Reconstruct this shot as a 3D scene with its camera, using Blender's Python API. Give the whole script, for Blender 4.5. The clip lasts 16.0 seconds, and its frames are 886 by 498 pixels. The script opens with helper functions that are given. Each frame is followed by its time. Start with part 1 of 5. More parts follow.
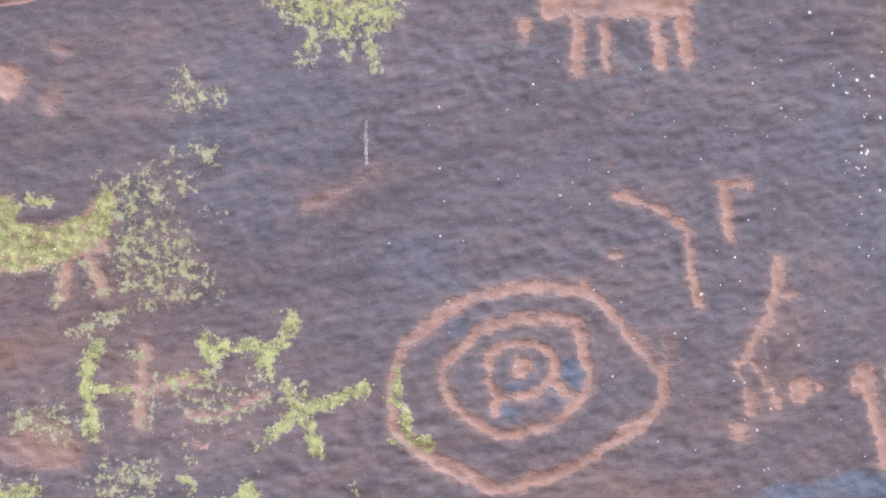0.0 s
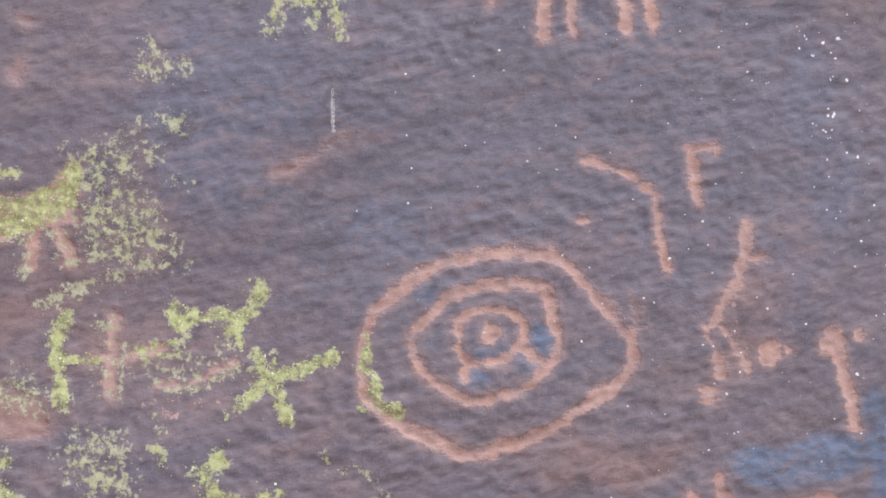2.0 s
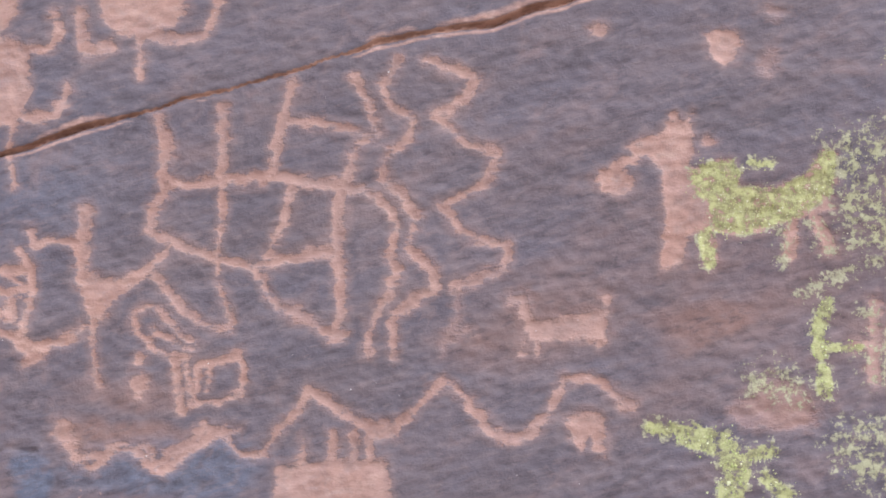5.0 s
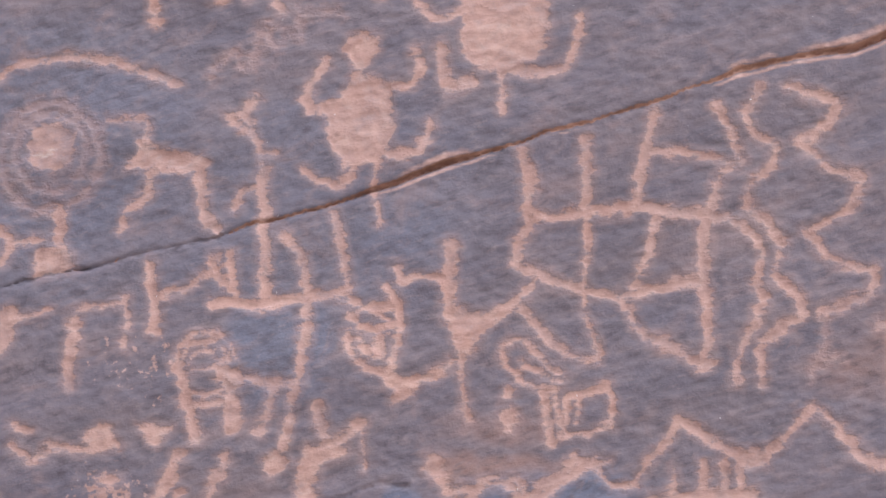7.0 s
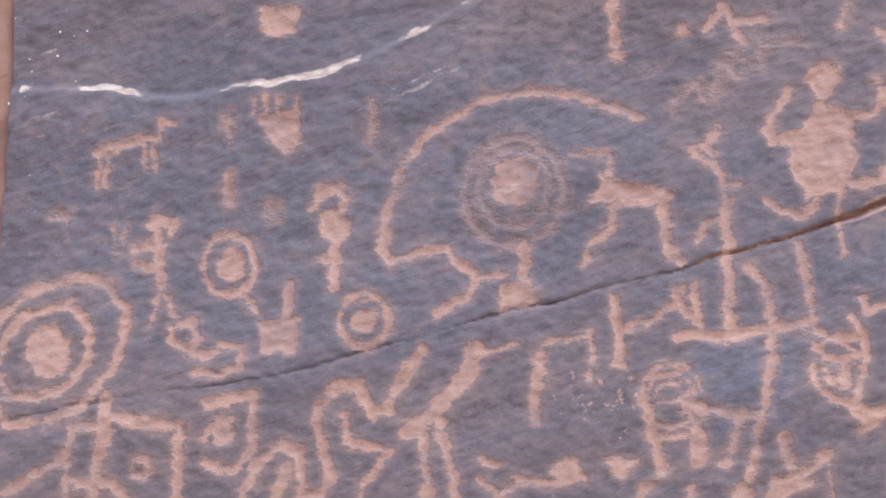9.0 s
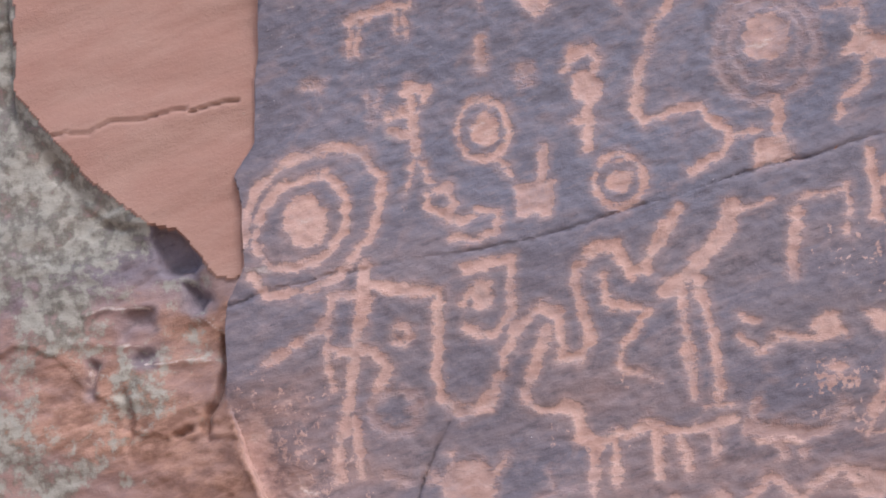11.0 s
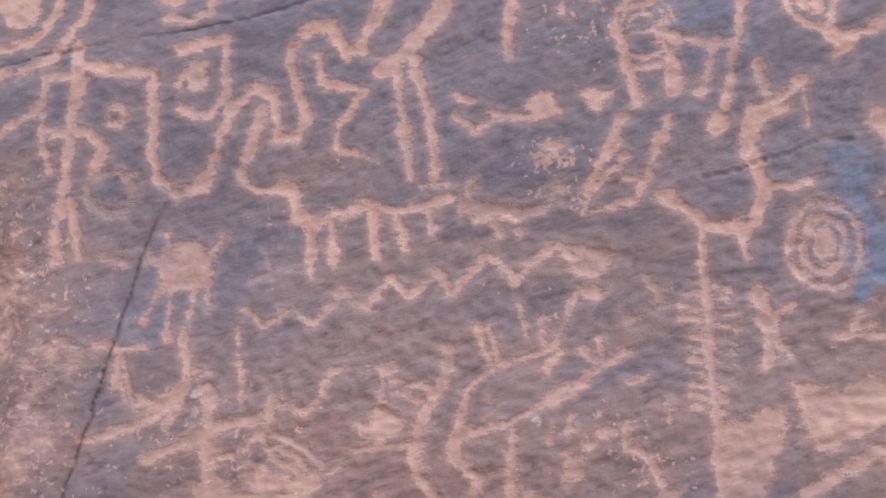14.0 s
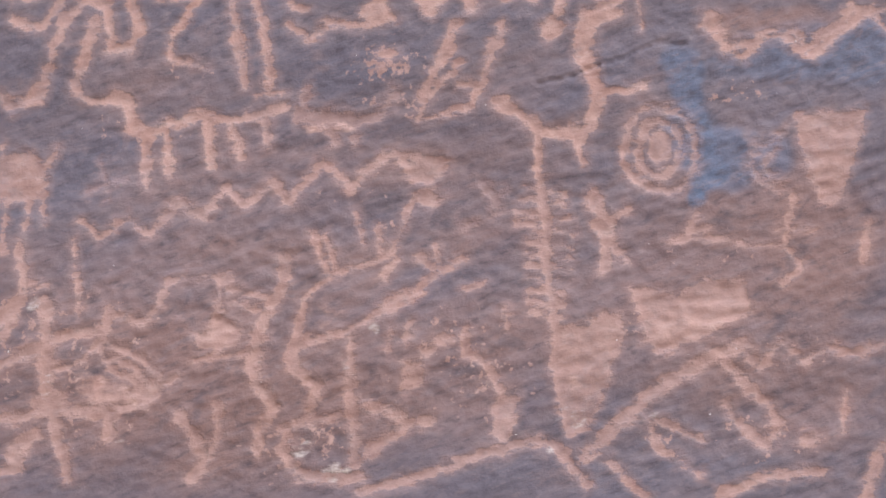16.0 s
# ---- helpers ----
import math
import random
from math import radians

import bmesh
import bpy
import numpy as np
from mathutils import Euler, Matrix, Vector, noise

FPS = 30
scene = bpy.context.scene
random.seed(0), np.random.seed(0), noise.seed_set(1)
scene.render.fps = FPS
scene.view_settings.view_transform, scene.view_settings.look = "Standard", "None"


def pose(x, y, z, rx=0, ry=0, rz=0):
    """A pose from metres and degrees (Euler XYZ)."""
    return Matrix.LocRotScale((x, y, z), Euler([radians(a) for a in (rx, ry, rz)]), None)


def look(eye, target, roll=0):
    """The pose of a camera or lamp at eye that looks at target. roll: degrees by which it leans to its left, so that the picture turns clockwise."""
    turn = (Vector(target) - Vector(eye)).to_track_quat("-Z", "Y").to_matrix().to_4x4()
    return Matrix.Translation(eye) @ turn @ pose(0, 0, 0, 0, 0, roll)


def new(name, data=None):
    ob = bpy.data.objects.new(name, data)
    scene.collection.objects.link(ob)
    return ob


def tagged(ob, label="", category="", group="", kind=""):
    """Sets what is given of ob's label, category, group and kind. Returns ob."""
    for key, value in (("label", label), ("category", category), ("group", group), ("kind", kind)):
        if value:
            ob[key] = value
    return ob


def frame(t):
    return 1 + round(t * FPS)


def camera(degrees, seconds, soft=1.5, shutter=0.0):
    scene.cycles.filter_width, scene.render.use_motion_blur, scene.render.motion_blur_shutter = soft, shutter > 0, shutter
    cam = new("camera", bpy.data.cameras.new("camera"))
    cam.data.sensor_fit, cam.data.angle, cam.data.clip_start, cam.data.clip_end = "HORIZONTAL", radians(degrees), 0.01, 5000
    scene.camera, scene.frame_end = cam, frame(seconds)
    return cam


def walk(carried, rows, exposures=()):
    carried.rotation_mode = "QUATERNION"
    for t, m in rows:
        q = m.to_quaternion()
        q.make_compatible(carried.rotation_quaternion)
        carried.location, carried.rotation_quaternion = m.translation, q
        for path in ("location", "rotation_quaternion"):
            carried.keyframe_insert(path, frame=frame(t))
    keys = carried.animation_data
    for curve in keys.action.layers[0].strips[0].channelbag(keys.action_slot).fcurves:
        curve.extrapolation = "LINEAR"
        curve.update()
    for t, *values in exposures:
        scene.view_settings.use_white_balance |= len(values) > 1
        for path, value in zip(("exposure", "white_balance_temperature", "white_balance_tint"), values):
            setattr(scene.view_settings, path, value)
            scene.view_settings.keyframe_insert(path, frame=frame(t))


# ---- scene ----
# A handheld long-lens pan over a varnished sandstone face covered with petroglyphs.
cam = camera(11.0, 16.0, soft=1.7)
EYE = Vector((0.0, -8.1, 1.6))
# seconds, yaw, pitch, roll in degrees
PAN = [
    (0, 10.517, 9.971, -2.224), (0.5, 11.199, 9.005, -2.443), (1, 12.181, 9.096, -1.938), (1.5, 12.500, 9.119, -1.455),
    (2, 10.935, 9.572, -1.547), (2.5, 8.847, 10.087, -2.544), (3, 6.905, 9.515, -2.217), (3.5, 5.244, 9.298, -1.900),
    (4, 3.470, 9.152, -1.364), (4.2, 3.105, 9.119, -1.126), (6.3, -1.706, 9.537, -0.568), (6.5, -2.072, 9.538, -0.461),
    (7, -3.224, 9.593, -0.072), (7.5, -4.583, 9.669, 0.098), (8, -6.020, 9.834, -0.173), (8.5, -7.563, 9.994, -0.303),
    (9, -9.083, 9.979, -0.255), (9.5, -10.571, 9.824, 0.155), (10, -11.896, 9.551, 0.605), (10.2, -12.335, 9.474, 0.843),
    (12.3, -11.657, 6.176, 1.963), (12.5, -11.364, 6.128, 2.080), (13, -10.371, 6.120, 2.273), (13.5, -9.747, 5.773, 1.978),
    (14, -8.817, 5.460, 1.706), (14.5, -8.469, 5.130, 1.849), (15, -8.030, 4.763, 2.087), (15.5, -7.487, 4.440, 2.347),
    (16, -6.813, 4.238, 2.592)]


def aim(yaw, pitch, roll):
    y, p = radians(yaw), radians(pitch)
    return look(EYE, EYE + 8 * Vector((math.sin(y) * math.cos(p), math.cos(y) * math.cos(p), math.sin(p))), -roll)


walk(cam, [(t, aim(a, b, c)) for t, a, b, c in PAN], [(0, 0.44), (1.5, 0.37), (4, 0.42), (9, 0.42), (12.5, 0.46), (16, 0.38)])

# ---- light: open shade under a bright sky, soft sun from high on the right ----
world = bpy.data.worlds.new("sky")
scene.world = world
world.use_nodes = True
wn = world.node_tree
sky = wn.nodes.new("ShaderNodeTexSky")
sky.sky_type, sky.sun_disc = "NISHITA", False
sky.sun_elevation, sky.sun_rotation = radians(52), radians(148)
sky.dust_density = 3.0
wn.links.new(sky.outputs[0], wn.nodes["Background"].inputs[0])
wn.nodes["Background"].inputs[1].default_value = 0.15
sun = bpy.data.lights.new("sun", "SUN")
sun.energy, sun.angle, sun.color = 1.4, radians(20), (1.0, 0.95, 0.945)
sun_ob = new("sun", sun)
sun_ob.matrix_world = look((5, -8, 14), (0, 0, 2.5))

# ---- materials ----


class Nodes:
    """Short forms for building a node tree."""

    def __init__(self, name):
        self.mat = bpy.data.materials.new(name)
        self.mat.use_nodes = True
        self.t = self.mat.node_tree
        self.bsdf = self.t.nodes["Principled BSDF"]
        self.pos = self.t.nodes.new("ShaderNodeNewGeometry").outputs["Position"]

    def put(self, socket, v):
        if isinstance(v, bpy.types.NodeSocket):
            self.t.links.new(v, socket)
        else:
            socket.default_value = v

    def attr(self, name):
        n = self.t.nodes.new("ShaderNodeAttribute")
        n.attribute_name = name
        return n.outputs["Fac"]

    def math(self, op, a, b=0.0, c=0.0, clamp=False):
        n = self.t.nodes.new("ShaderNodeMath")
        n.operation, n.use_clamp = op, clamp
        for s, v in zip(n.inputs, (a, b, c)):
            self.put(s, v)
        return n.outputs[0]

    def ramp(self, v, a, b, lo=0.0, hi=1.0):
        n = self.t.nodes.new("ShaderNodeMapRange")
        n.interpolation_type = "SMOOTHSTEP"
        for s, x in zip(n.inputs, (v, a, b, lo, hi)):
            self.put(s, x)
        return n.outputs[0]

    def mix(self, f, a, b):
        n = self.t.nodes.new("ShaderNodeMix")
        n.data_type = "RGBA"
        self.put(n.inputs[0], f)
        for s, v in ((n.inputs[6], a), (n.inputs[7], b)):
            self.put(s, (*v, 1.0) if isinstance(v, tuple) else v)
        return n.outputs[2]

    def stretched(self, along, across, tilt):
        """Position turned by tilt in the face and squeezed, for grain that runs along the bedding."""
        n = self.t.nodes.new("ShaderNodeMapping")
        n.vector_type = "TEXTURE"
        n.inputs["Rotation"].default_value = (0, radians(-tilt), 0)
        n.inputs["Scale"].default_value = (along, 1, across)
        self.put(n.inputs["Vector"], self.pos)
        return n.outputs[0]

    def noise(self, scale, detail=3.0, rough=0.55, vec=None, dist=0.0):
        n = self.t.nodes.new("ShaderNodeTexNoise")
        n.inputs["Scale"].default_value, n.inputs["Detail"].default_value = scale, detail
        n.inputs["Roughness"].default_value, n.inputs["Distortion"].default_value = rough, dist
        self.put(n.inputs["Vector"], vec or self.pos)
        return n.outputs["Fac"]

    def bump(self, h, strength, distance, normal=None):
        n = self.t.nodes.new("ShaderNodeBump")
        n.inputs["Strength"].default_value, n.inputs["Distance"].default_value = strength, distance
        self.put(n.inputs["Height"], h)
        if normal:
            self.put(n.inputs["Normal"], normal)
        return n.outputs[0]

    def done(self, colour, rough=0.85, normal=None, spec=0.3):
        self.put(self.bsdf.inputs["Base Color"], colour)
        self.put(self.bsdf.inputs["Roughness"], rough)
        self.bsdf.inputs["Specular IOR Level"].default_value = spec
        if normal:
            self.put(self.bsdf.inputs["Normal"], normal)
        return self.mat


def rock_material():
    """Dark desert varnish over pink sandstone; 'peck' is the distance to carved strokes, the other attributes are
    stains, crusts and breaks; 'blue' also tints hollows for shade.
    """
    n = Nodes("varnished_sandstone")
    bed = n.stretched(2.6, 1.0, 17)
    broad, mid = n.noise(2.2, 4, 0.6, bed), n.noise(10, 5, 0.65, bed)
    grain, fine = n.noise(44, 5, 0.62, bed), n.noise(230, 3, 0.6)
    dots, lumps = n.noise(95, 4, 0.65), n.noise(34, 3, 0.6)
    torn = n.noise(75, 3, 0.6, n.stretched(2.4, 1.0, 4))
    streak = n.noise(90, 4, 0.65, n.stretched(3.2, 1.0, 17))
    off = lambda v, k: n.math("MULTIPLY", n.math("SUBTRACT", v, 0.5), k)
    varnish = n.mix(n.ramp(mid, 0.3, 0.72), (0.144, 0.133, 0.176), (0.188, 0.158, 0.186))
    red = n.math("ADD", n.attr("red"), n.math("ADD", off(broad, 1.7), off(mid, 1.3)))
    varnish = n.mix(n.ramp(red, 0.0, 1.1), varnish, (0.258, 0.166, 0.158))
    blue = n.math("MULTIPLY", n.attr("blue"), n.ramp(n.math("ADD", mid, n.math("MULTIPLY", grain, 0.5)), 0.45, 0.8, 0.45, 1.0))
    varnish = n.mix(blue, varnish, (0.120, 0.165, 0.265))
    varnish = n.mix(n.ramp(grain, 0.5, 0.75, 0.0, 0.5), varnish, (0.290, 0.230, 0.250))
    varnish = n.mix(n.ramp(grain, 0.48, 0.28, 0.0, 0.5), varnish, (0.088, 0.078, 0.100))
    varnish = n.mix(n.ramp(fine, 0.56, 0.76, 0.0, 0.14), varnish, (0.36, 0.30, 0.32))
    varnish = n.mix(n.ramp(dots, 0.45, 0.28, 0.0, 0.18), varnish, (0.080, 0.068, 0.085))
    varnish = n.mix(n.ramp(n.noise(5.5, 4, 0.6, bed), 0.47, 0.70, 0.0, 0.42), varnish, (0.100, 0.090, 0.118))
    mottle = n.noise(17, 4, 0.68, n.stretched(1.7, 1.0, 26), 0.6)
    varnish = n.mix(n.ramp(mottle, 0.52, 0.70, 0.0, 0.55), varnish, (0.255, 0.192, 0.206))
    varnish = n.mix(n.ramp(mottle, 0.46, 0.32, 0.0, 0.55), varnish, (0.098, 0.088, 0.112))
    varnish = n.mix(n.ramp(streak, 0.47, 0.30, 0.0, 0.55), varnish, (0.085, 0.074, 0.095))
    varnish = n.mix(n.ramp(streak, 0.55, 0.72, 0.0, 0.40), varnish, (0.300, 0.240, 0.255))
    stone = n.mix(n.ramp(mid, 0.3, 0.7), (0.436, 0.264, 0.228), (0.508, 0.336, 0.302))
    stone = n.mix(n.ramp(grain, 0.45, 0.7, 0.0, 0.6), stone, (0.62, 0.43, 0.39))
    stone = n.mix(n.ramp(fine, 0.5, 0.3, 0.0, 0.3), stone, (0.40, 0.25, 0.21))
    stone = n.mix(n.ramp(n.math("ADD", lumps, off(torn, 0.5)), 0.5, 0.72, 0.0, 0.42), stone, (0.64, 0.46, 0.415))
    stone = n.mix(n.ramp(torn, 0.46, 0.30, 0.0, 0.6), stone, (0.300, 0.185, 0.170))
    stone = n.mix(n.ramp(torn, 0.56, 0.70, 0.0, 0.35), stone, (0.64, 0.47, 0.43))
    stone = n.mix(n.ramp(n.noise(4.5, 3), 0.42, 0.66, 0.0, 0.55), stone, (0.50, 0.345, 0.325))
    wob = n.math("ADD", n.math("ADD", off(torn, 0.036), off(lumps, 0.016)), n.math("ADD", off(fine, 0.006), off(dots, 0.009)))
    wob = n.math("MULTIPLY", wob, n.ramp(n.attr("fade"), 0.5, 0.95, 1.35, 0.85))
    edge = n.math("ADD", n.attr("peck"), wob)
    peck = n.ramp(edge, 0.0046, -0.0048)
    rub = n.noise(6.5, 4, 0.6)
    worn = n.ramp(n.math("ADD", n.math("ADD", lumps, n.math("MULTIPLY", fine, 0.6)), n.math("ADD", off(rub, 1.7), off(torn, 0.5))), 0.66, 1.3, 1.0, 0.5)
    peck_colour = n.math("MULTIPLY", n.math("MULTIPLY", peck, worn), n.attr("fade"))
    halo = n.ramp(edge, 0.017, -0.002, 0.0, 0.26)
    bare = n.ramp(n.math("ADD", n.attr("bare"), n.math("MULTIPLY", wob, 12)), 0.3, 0.7)
    open_stone = n.math("MAXIMUM", n.math("MAXIMUM", peck_colour, halo), bare)
    speck = n.ramp(n.math("ADD", n.attr("speck"), n.math("ADD", off(n.noise(58, 3, 0.6), 2.6), off(dots, 1.6))), 0.60, 0.95, 0.0, 0.8)
    speck = n.math("MULTIPLY", speck, n.ramp(n.attr("speck"), 0.03, 0.2))
    colour = n.mix(n.math("MAXIMUM", open_stone, speck), varnish, stone)
    colour = n.mix(n.attr("slab"), colour, n.mix(n.ramp(mid, 0.3, 0.7), (0.335, 0.190, 0.162), (0.375, 0.236, 0.204)))
    colour = n.mix(n.ramp(n.math("ADD", n.attr("rust"), n.math("MULTIPLY", wob, 14)), 0.3, 0.8), colour, n.mix(n.ramp(grain, 0.35, 0.65), (0.205, 0.108, 0.082), (0.400, 0.232, 0.182)))
    pale = n.ramp(n.math("ADD", n.attr("pale"), n.math("MULTIPLY", wob, 24)), 0.35, 0.75, 0.0, 0.85)
    colour = n.mix(pale, colour, n.mix(n.ramp(torn, 0.4, 0.62), (0.46, 0.36, 0.33), (0.66, 0.60, 0.58)))
    run = n.noise(14, 4, 0.65, n.stretched(4.0, 1.0, -72))
    tan = n.mix(n.ramp(run, 0.35, 0.65), (0.165, 0.140, 0.142), (0.235, 0.180, 0.158))
    tan = n.mix(n.ramp(mottle, 0.5, 0.7, 0.0, 0.5), tan, (0.265, 0.210, 0.190))
    colour = n.mix(n.ramp(n.math("ADD", n.attr("tan"), n.math("ADD", off(broad, 0.8), off(run, 1.2))), 0.15, 0.95, 0.0, 0.9), colour, tan)
    moss = n.ramp(n.math("ADD", n.attr("moss"), n.math("ADD", off(lumps, 1.6), off(dots, 1.0))), 0.35, 0.8, 0.0, 0.85)
    colour = n.mix(moss, colour, n.mix(n.ramp(lumps, 0.4, 0.6), (0.135, 0.138, 0.122), (0.31, 0.31, 0.285)))
    holes = n.noise(60, 3, 0.65)
    crust = n.math("ADD", n.attr("crust"), n.math("ADD", off(dots, 2.0), n.math("ADD", off(holes, 2.2), off(fine, 0.8))))
    crust = n.math("MULTIPLY", n.ramp(crust, 0.28, 0.62, 0.0, 0.92), n.ramp(n.attr("crust"), 0.03, 0.15))
    green = n.mix(n.ramp(holes, 0.40, 0.62), (0.27, 0.28, 0.15), (0.50, 0.55, 0.27))
    green = n.mix(n.ramp(n.attr("crust"), 0.58, 0.36, 0.0, 0.8), green, n.mix(n.ramp(holes, 0.4, 0.62), (0.21, 0.20, 0.18), (0.40, 0.40, 0.32)))
    colour = n.mix(crust, colour, n.mix(n.ramp(fine, 0.52, 0.75, 0.0, 0.6), green, (0.62, 0.62, 0.42)))
    nrm = n.bump(n.math("ADD", n.math("MULTIPLY", grain, 0.7), n.math("ADD", n.math("MULTIPLY", mid, 0.4), n.math("MULTIPLY", streak, 0.5))), 0.5, 0.0036)
    nrm = n.bump(n.math("ADD", fine, dots), 0.4, 0.0018, nrm)
    nrm = n.bump(n.math("SUBTRACT", 1.0, n.ramp(edge, 0.006, -0.008)), 0.36, 0.0026, nrm)
    rough = n.math("ADD", 0.62, n.math("MULTIPLY", open_stone, 0.28))
    return n.done(colour, rough, nrm, 0.35)


def lichen_material(name, a, b, dull):
    """Crusty lichen: tufts vary from flake to flake and fade to a dull shade in drifts."""
    n = Nodes(name)
    rnd = n.t.nodes.new("ShaderNodeNewGeometry").outputs["Random Per Island"]
    col = n.mix(n.ramp(rnd, 0.0, 1.0), a, b)
    f, drift = n.noise(400, 3), n.noise(40, 3, 0.65)
    col = n.mix(n.ramp(drift, 0.44, 0.66, 0.0, 0.75), col, dull)
    col = n.mix(n.ramp(rnd, 0.74, 1.0, 0.0, 0.9), col, (0.76, 0.79, 0.62))
    return n.done(col, 0.95, n.bump(f, 0.6, 0.002), 0.1)


def plain_material(name, a, b, scale, bump):
    n = Nodes(name)
    f, g = n.noise(scale, 5, 0.6), n.noise(scale * 9, 4, 0.6)
    col = n.mix(n.ramp(f, 0.3, 0.7), a, b)
    col = n.mix(n.ramp(g, 0.5, 0.8, 0.0, 0.4), col, tuple(1.4 * v for v in b))
    return n.done(col, 0.9, n.bump(n.math("ADD", f, n.math("MULTIPLY", g, 0.4)), 0.7, bump))


ROCK = rock_material()
LICHEN = lichen_material("yellow_green_lichen", (0.35, 0.37, 0.16), (0.60, 0.62, 0.33), (0.31, 0.29, 0.20))
LICHEN_HAZE = lichen_material("grey_green_lichen", (0.25, 0.27, 0.17), (0.46, 0.48, 0.32), (0.26, 0.25, 0.20))
LICHEN_GREY = lichen_material("grey_lichen", (0.26, 0.25, 0.19), (0.46, 0.44, 0.38), (0.25, 0.21, 0.19))
LICHEN_GREEN = lichen_material("bright_green_lichen", (0.36, 0.44, 0.16), (0.66, 0.76, 0.40), (0.33, 0.34, 0.21))
FLECK = plain_material("white_mineral", (0.78, 0.78, 0.80), (0.70, 0.70, 0.74), 60, 0.001)
SAND = plain_material("sandy_ground", (0.30, 0.20, 0.14), (0.36, 0.25, 0.18), 3, 0.02)
CLIFF = plain_material("weathered_sandstone", (0.27, 0.17, 0.13), (0.34, 0.22, 0.17), 4, 0.03)

# ---- shapes of the carvings: millimetres along and up the face ----


def segments(p):
    p = np.array(p, float).reshape(-1, 2) / 1000
    return p[:-1], p[1:]


def seg_distance(x, z, a, b):
    best = np.full(x.shape, 9.0)
    for (ax, az), (bx, bz) in zip(a, b):
        dx, dz = bx - ax, bz - az
        k = np.clip(((x - ax) * dx + (z - az) * dz) / max(dx * dx + dz * dz, 1e-9), 0, 1)
        best = np.minimum(best, np.hypot(x - ax - k * dx, z - az - k * dz))
    return best


def line(width, *p):
    if len(p) > 18:
        runs = [p[k:k + 12] for k in range(0, len(p) - 2, 10)]
        return [s for r in runs for s in line(width, *r)]
    a, b = segments(p)
    box = (min(a[:, 0].min(), b[:, 0].min()), max(a[:, 0].max(), b[:, 0].max()), min(a[:, 1].min(), b[:, 1].min()), max(a[:, 1].max(), b[:, 1].max()))
    return [("stroke", box, width / 2000, lambda x, z: seg_distance(x, z, a, b) - width / 2000)]


def area(*p):
    q = np.array(p, float).reshape(-1, 2) / 1000
    a, b = q, np.roll(q, -1, 0)

    def distance(x, z):
        inside = np.zeros(x.shape, bool)
        for (ax, az), (bx, bz) in zip(a, b):
            if az != bz:
                inside ^= ((az > z) != (bz > z)) & (x < (bx - ax) * (z - az) / (bz - az) + ax)
        d = seg_distance(x, z, a, b)
        return np.where(inside, -d, d)
    return [("body", (q[:, 0].min(), q[:, 0].max(), q[:, 1].min(), q[:, 1].max()), 0.0, distance)]


def disc(x0, z0, rx, rz):
    x0, z0, rx, rz = (v / 1000 for v in (x0, z0, rx, rz))
    return [("disc", (x0 - rx, x0 + rx, z0 - rz, z0 + rz), 0.0, lambda x, z: (np.hypot((x - x0) / rx, (z - z0) / rz) - 1) * min(rx, rz))]


def ring(x0, z0, rx, rz, width):
    q = np.array([(x0 + rx * math.cos(k * math.tau / 28), z0 + rz * math.sin(k * math.tau / 28)) for k in range(29)]) / 1000
    return [("ring", (q[:, 0].min(), q[:, 0].max(), q[:, 1].min(), q[:, 1].max()), width / 2000, lambda x, z: seg_distance(x, z, q[:-1], q[1:]) - width / 2000)]


PETROGLYPHS = []


def petroglyph(name, label, *shapes):
    PETROGLYPHS.append((name, label, [s for shape in shapes for s in shape]))


petroglyph("spiral_petroglyph", "large eye-shaped set of pecked concentric rings with centre dot",
           line(23, 1642, 2988, 1705, 2994, 1769, 2989, 1812, 2960, 1850, 2920, 1888, 2881, 1919, 2846, 1920, 2799, 1891, 2761, 1850, 2727, 1798, 2683, 1736, 2649, 1663, 2624, 1611, 2616, 1559, 2634, 1506, 2657, 1464, 2686, 1432, 2710, 1418, 2766, 1424, 2807, 1437, 2860, 1478, 2903, 1528, 2943, 1580, 2970, 1642, 2988),
           line(19, 1644, 2929, 1696, 2935, 1749, 2930, 1772, 2890, 1785, 2849, 1779, 2807, 1753, 2774, 1712, 2741, 1661, 2717, 1619, 2712, 1571, 2733, 1534, 2762, 1512, 2792, 1513, 2828, 1541, 2866, 1582, 2904, 1644, 2929),
           line(27, 1760, 2920, 1781, 2848))
petroglyph("ring_petroglyph", "small pecked ring round a solid pinkish dot",
           line(16, 1656, 2885, 1698, 2880, 1722, 2855, 1715, 2819, 1690, 2796, 1648, 2784, 1612, 2779, 1595, 2812, 1594, 2853, 1619, 2875, 1656, 2885),
           disc(1657, 2841, 22, 21),
           line(19, 1612, 2779, 1607, 2754),
           line(17, 1716, 2814, 1755, 2793))
petroglyph("branch_petroglyph", "bent pecked line with ragged pinkish edges",
           line(19, 1822, 3176, 1871, 3158, 1919, 3151, 1957, 3116, 1964, 3069, 1975, 3028, 1987, 2981))
petroglyph("bar_petroglyph", "short pecked bar with a hooked top",
           line(19, 2011, 3208, 2074, 3212),
           line(26, 2023, 3205, 2032, 3158, 2040, 3111))
petroglyph("forked_petroglyph", "forked pecked figure with two straight legs",
           line(26, 2130, 3069, 2135, 3017, 2116, 2963, 2090, 2919, 2070, 2881),
           line(16, 2135, 3004, 2169, 3010),
           line(18, 2059, 2875, 2076, 2834, 2090, 2788),
           line(18, 2091, 2877, 2113, 2847, 2136, 2806),
           disc(2067, 2750, 19, 14))
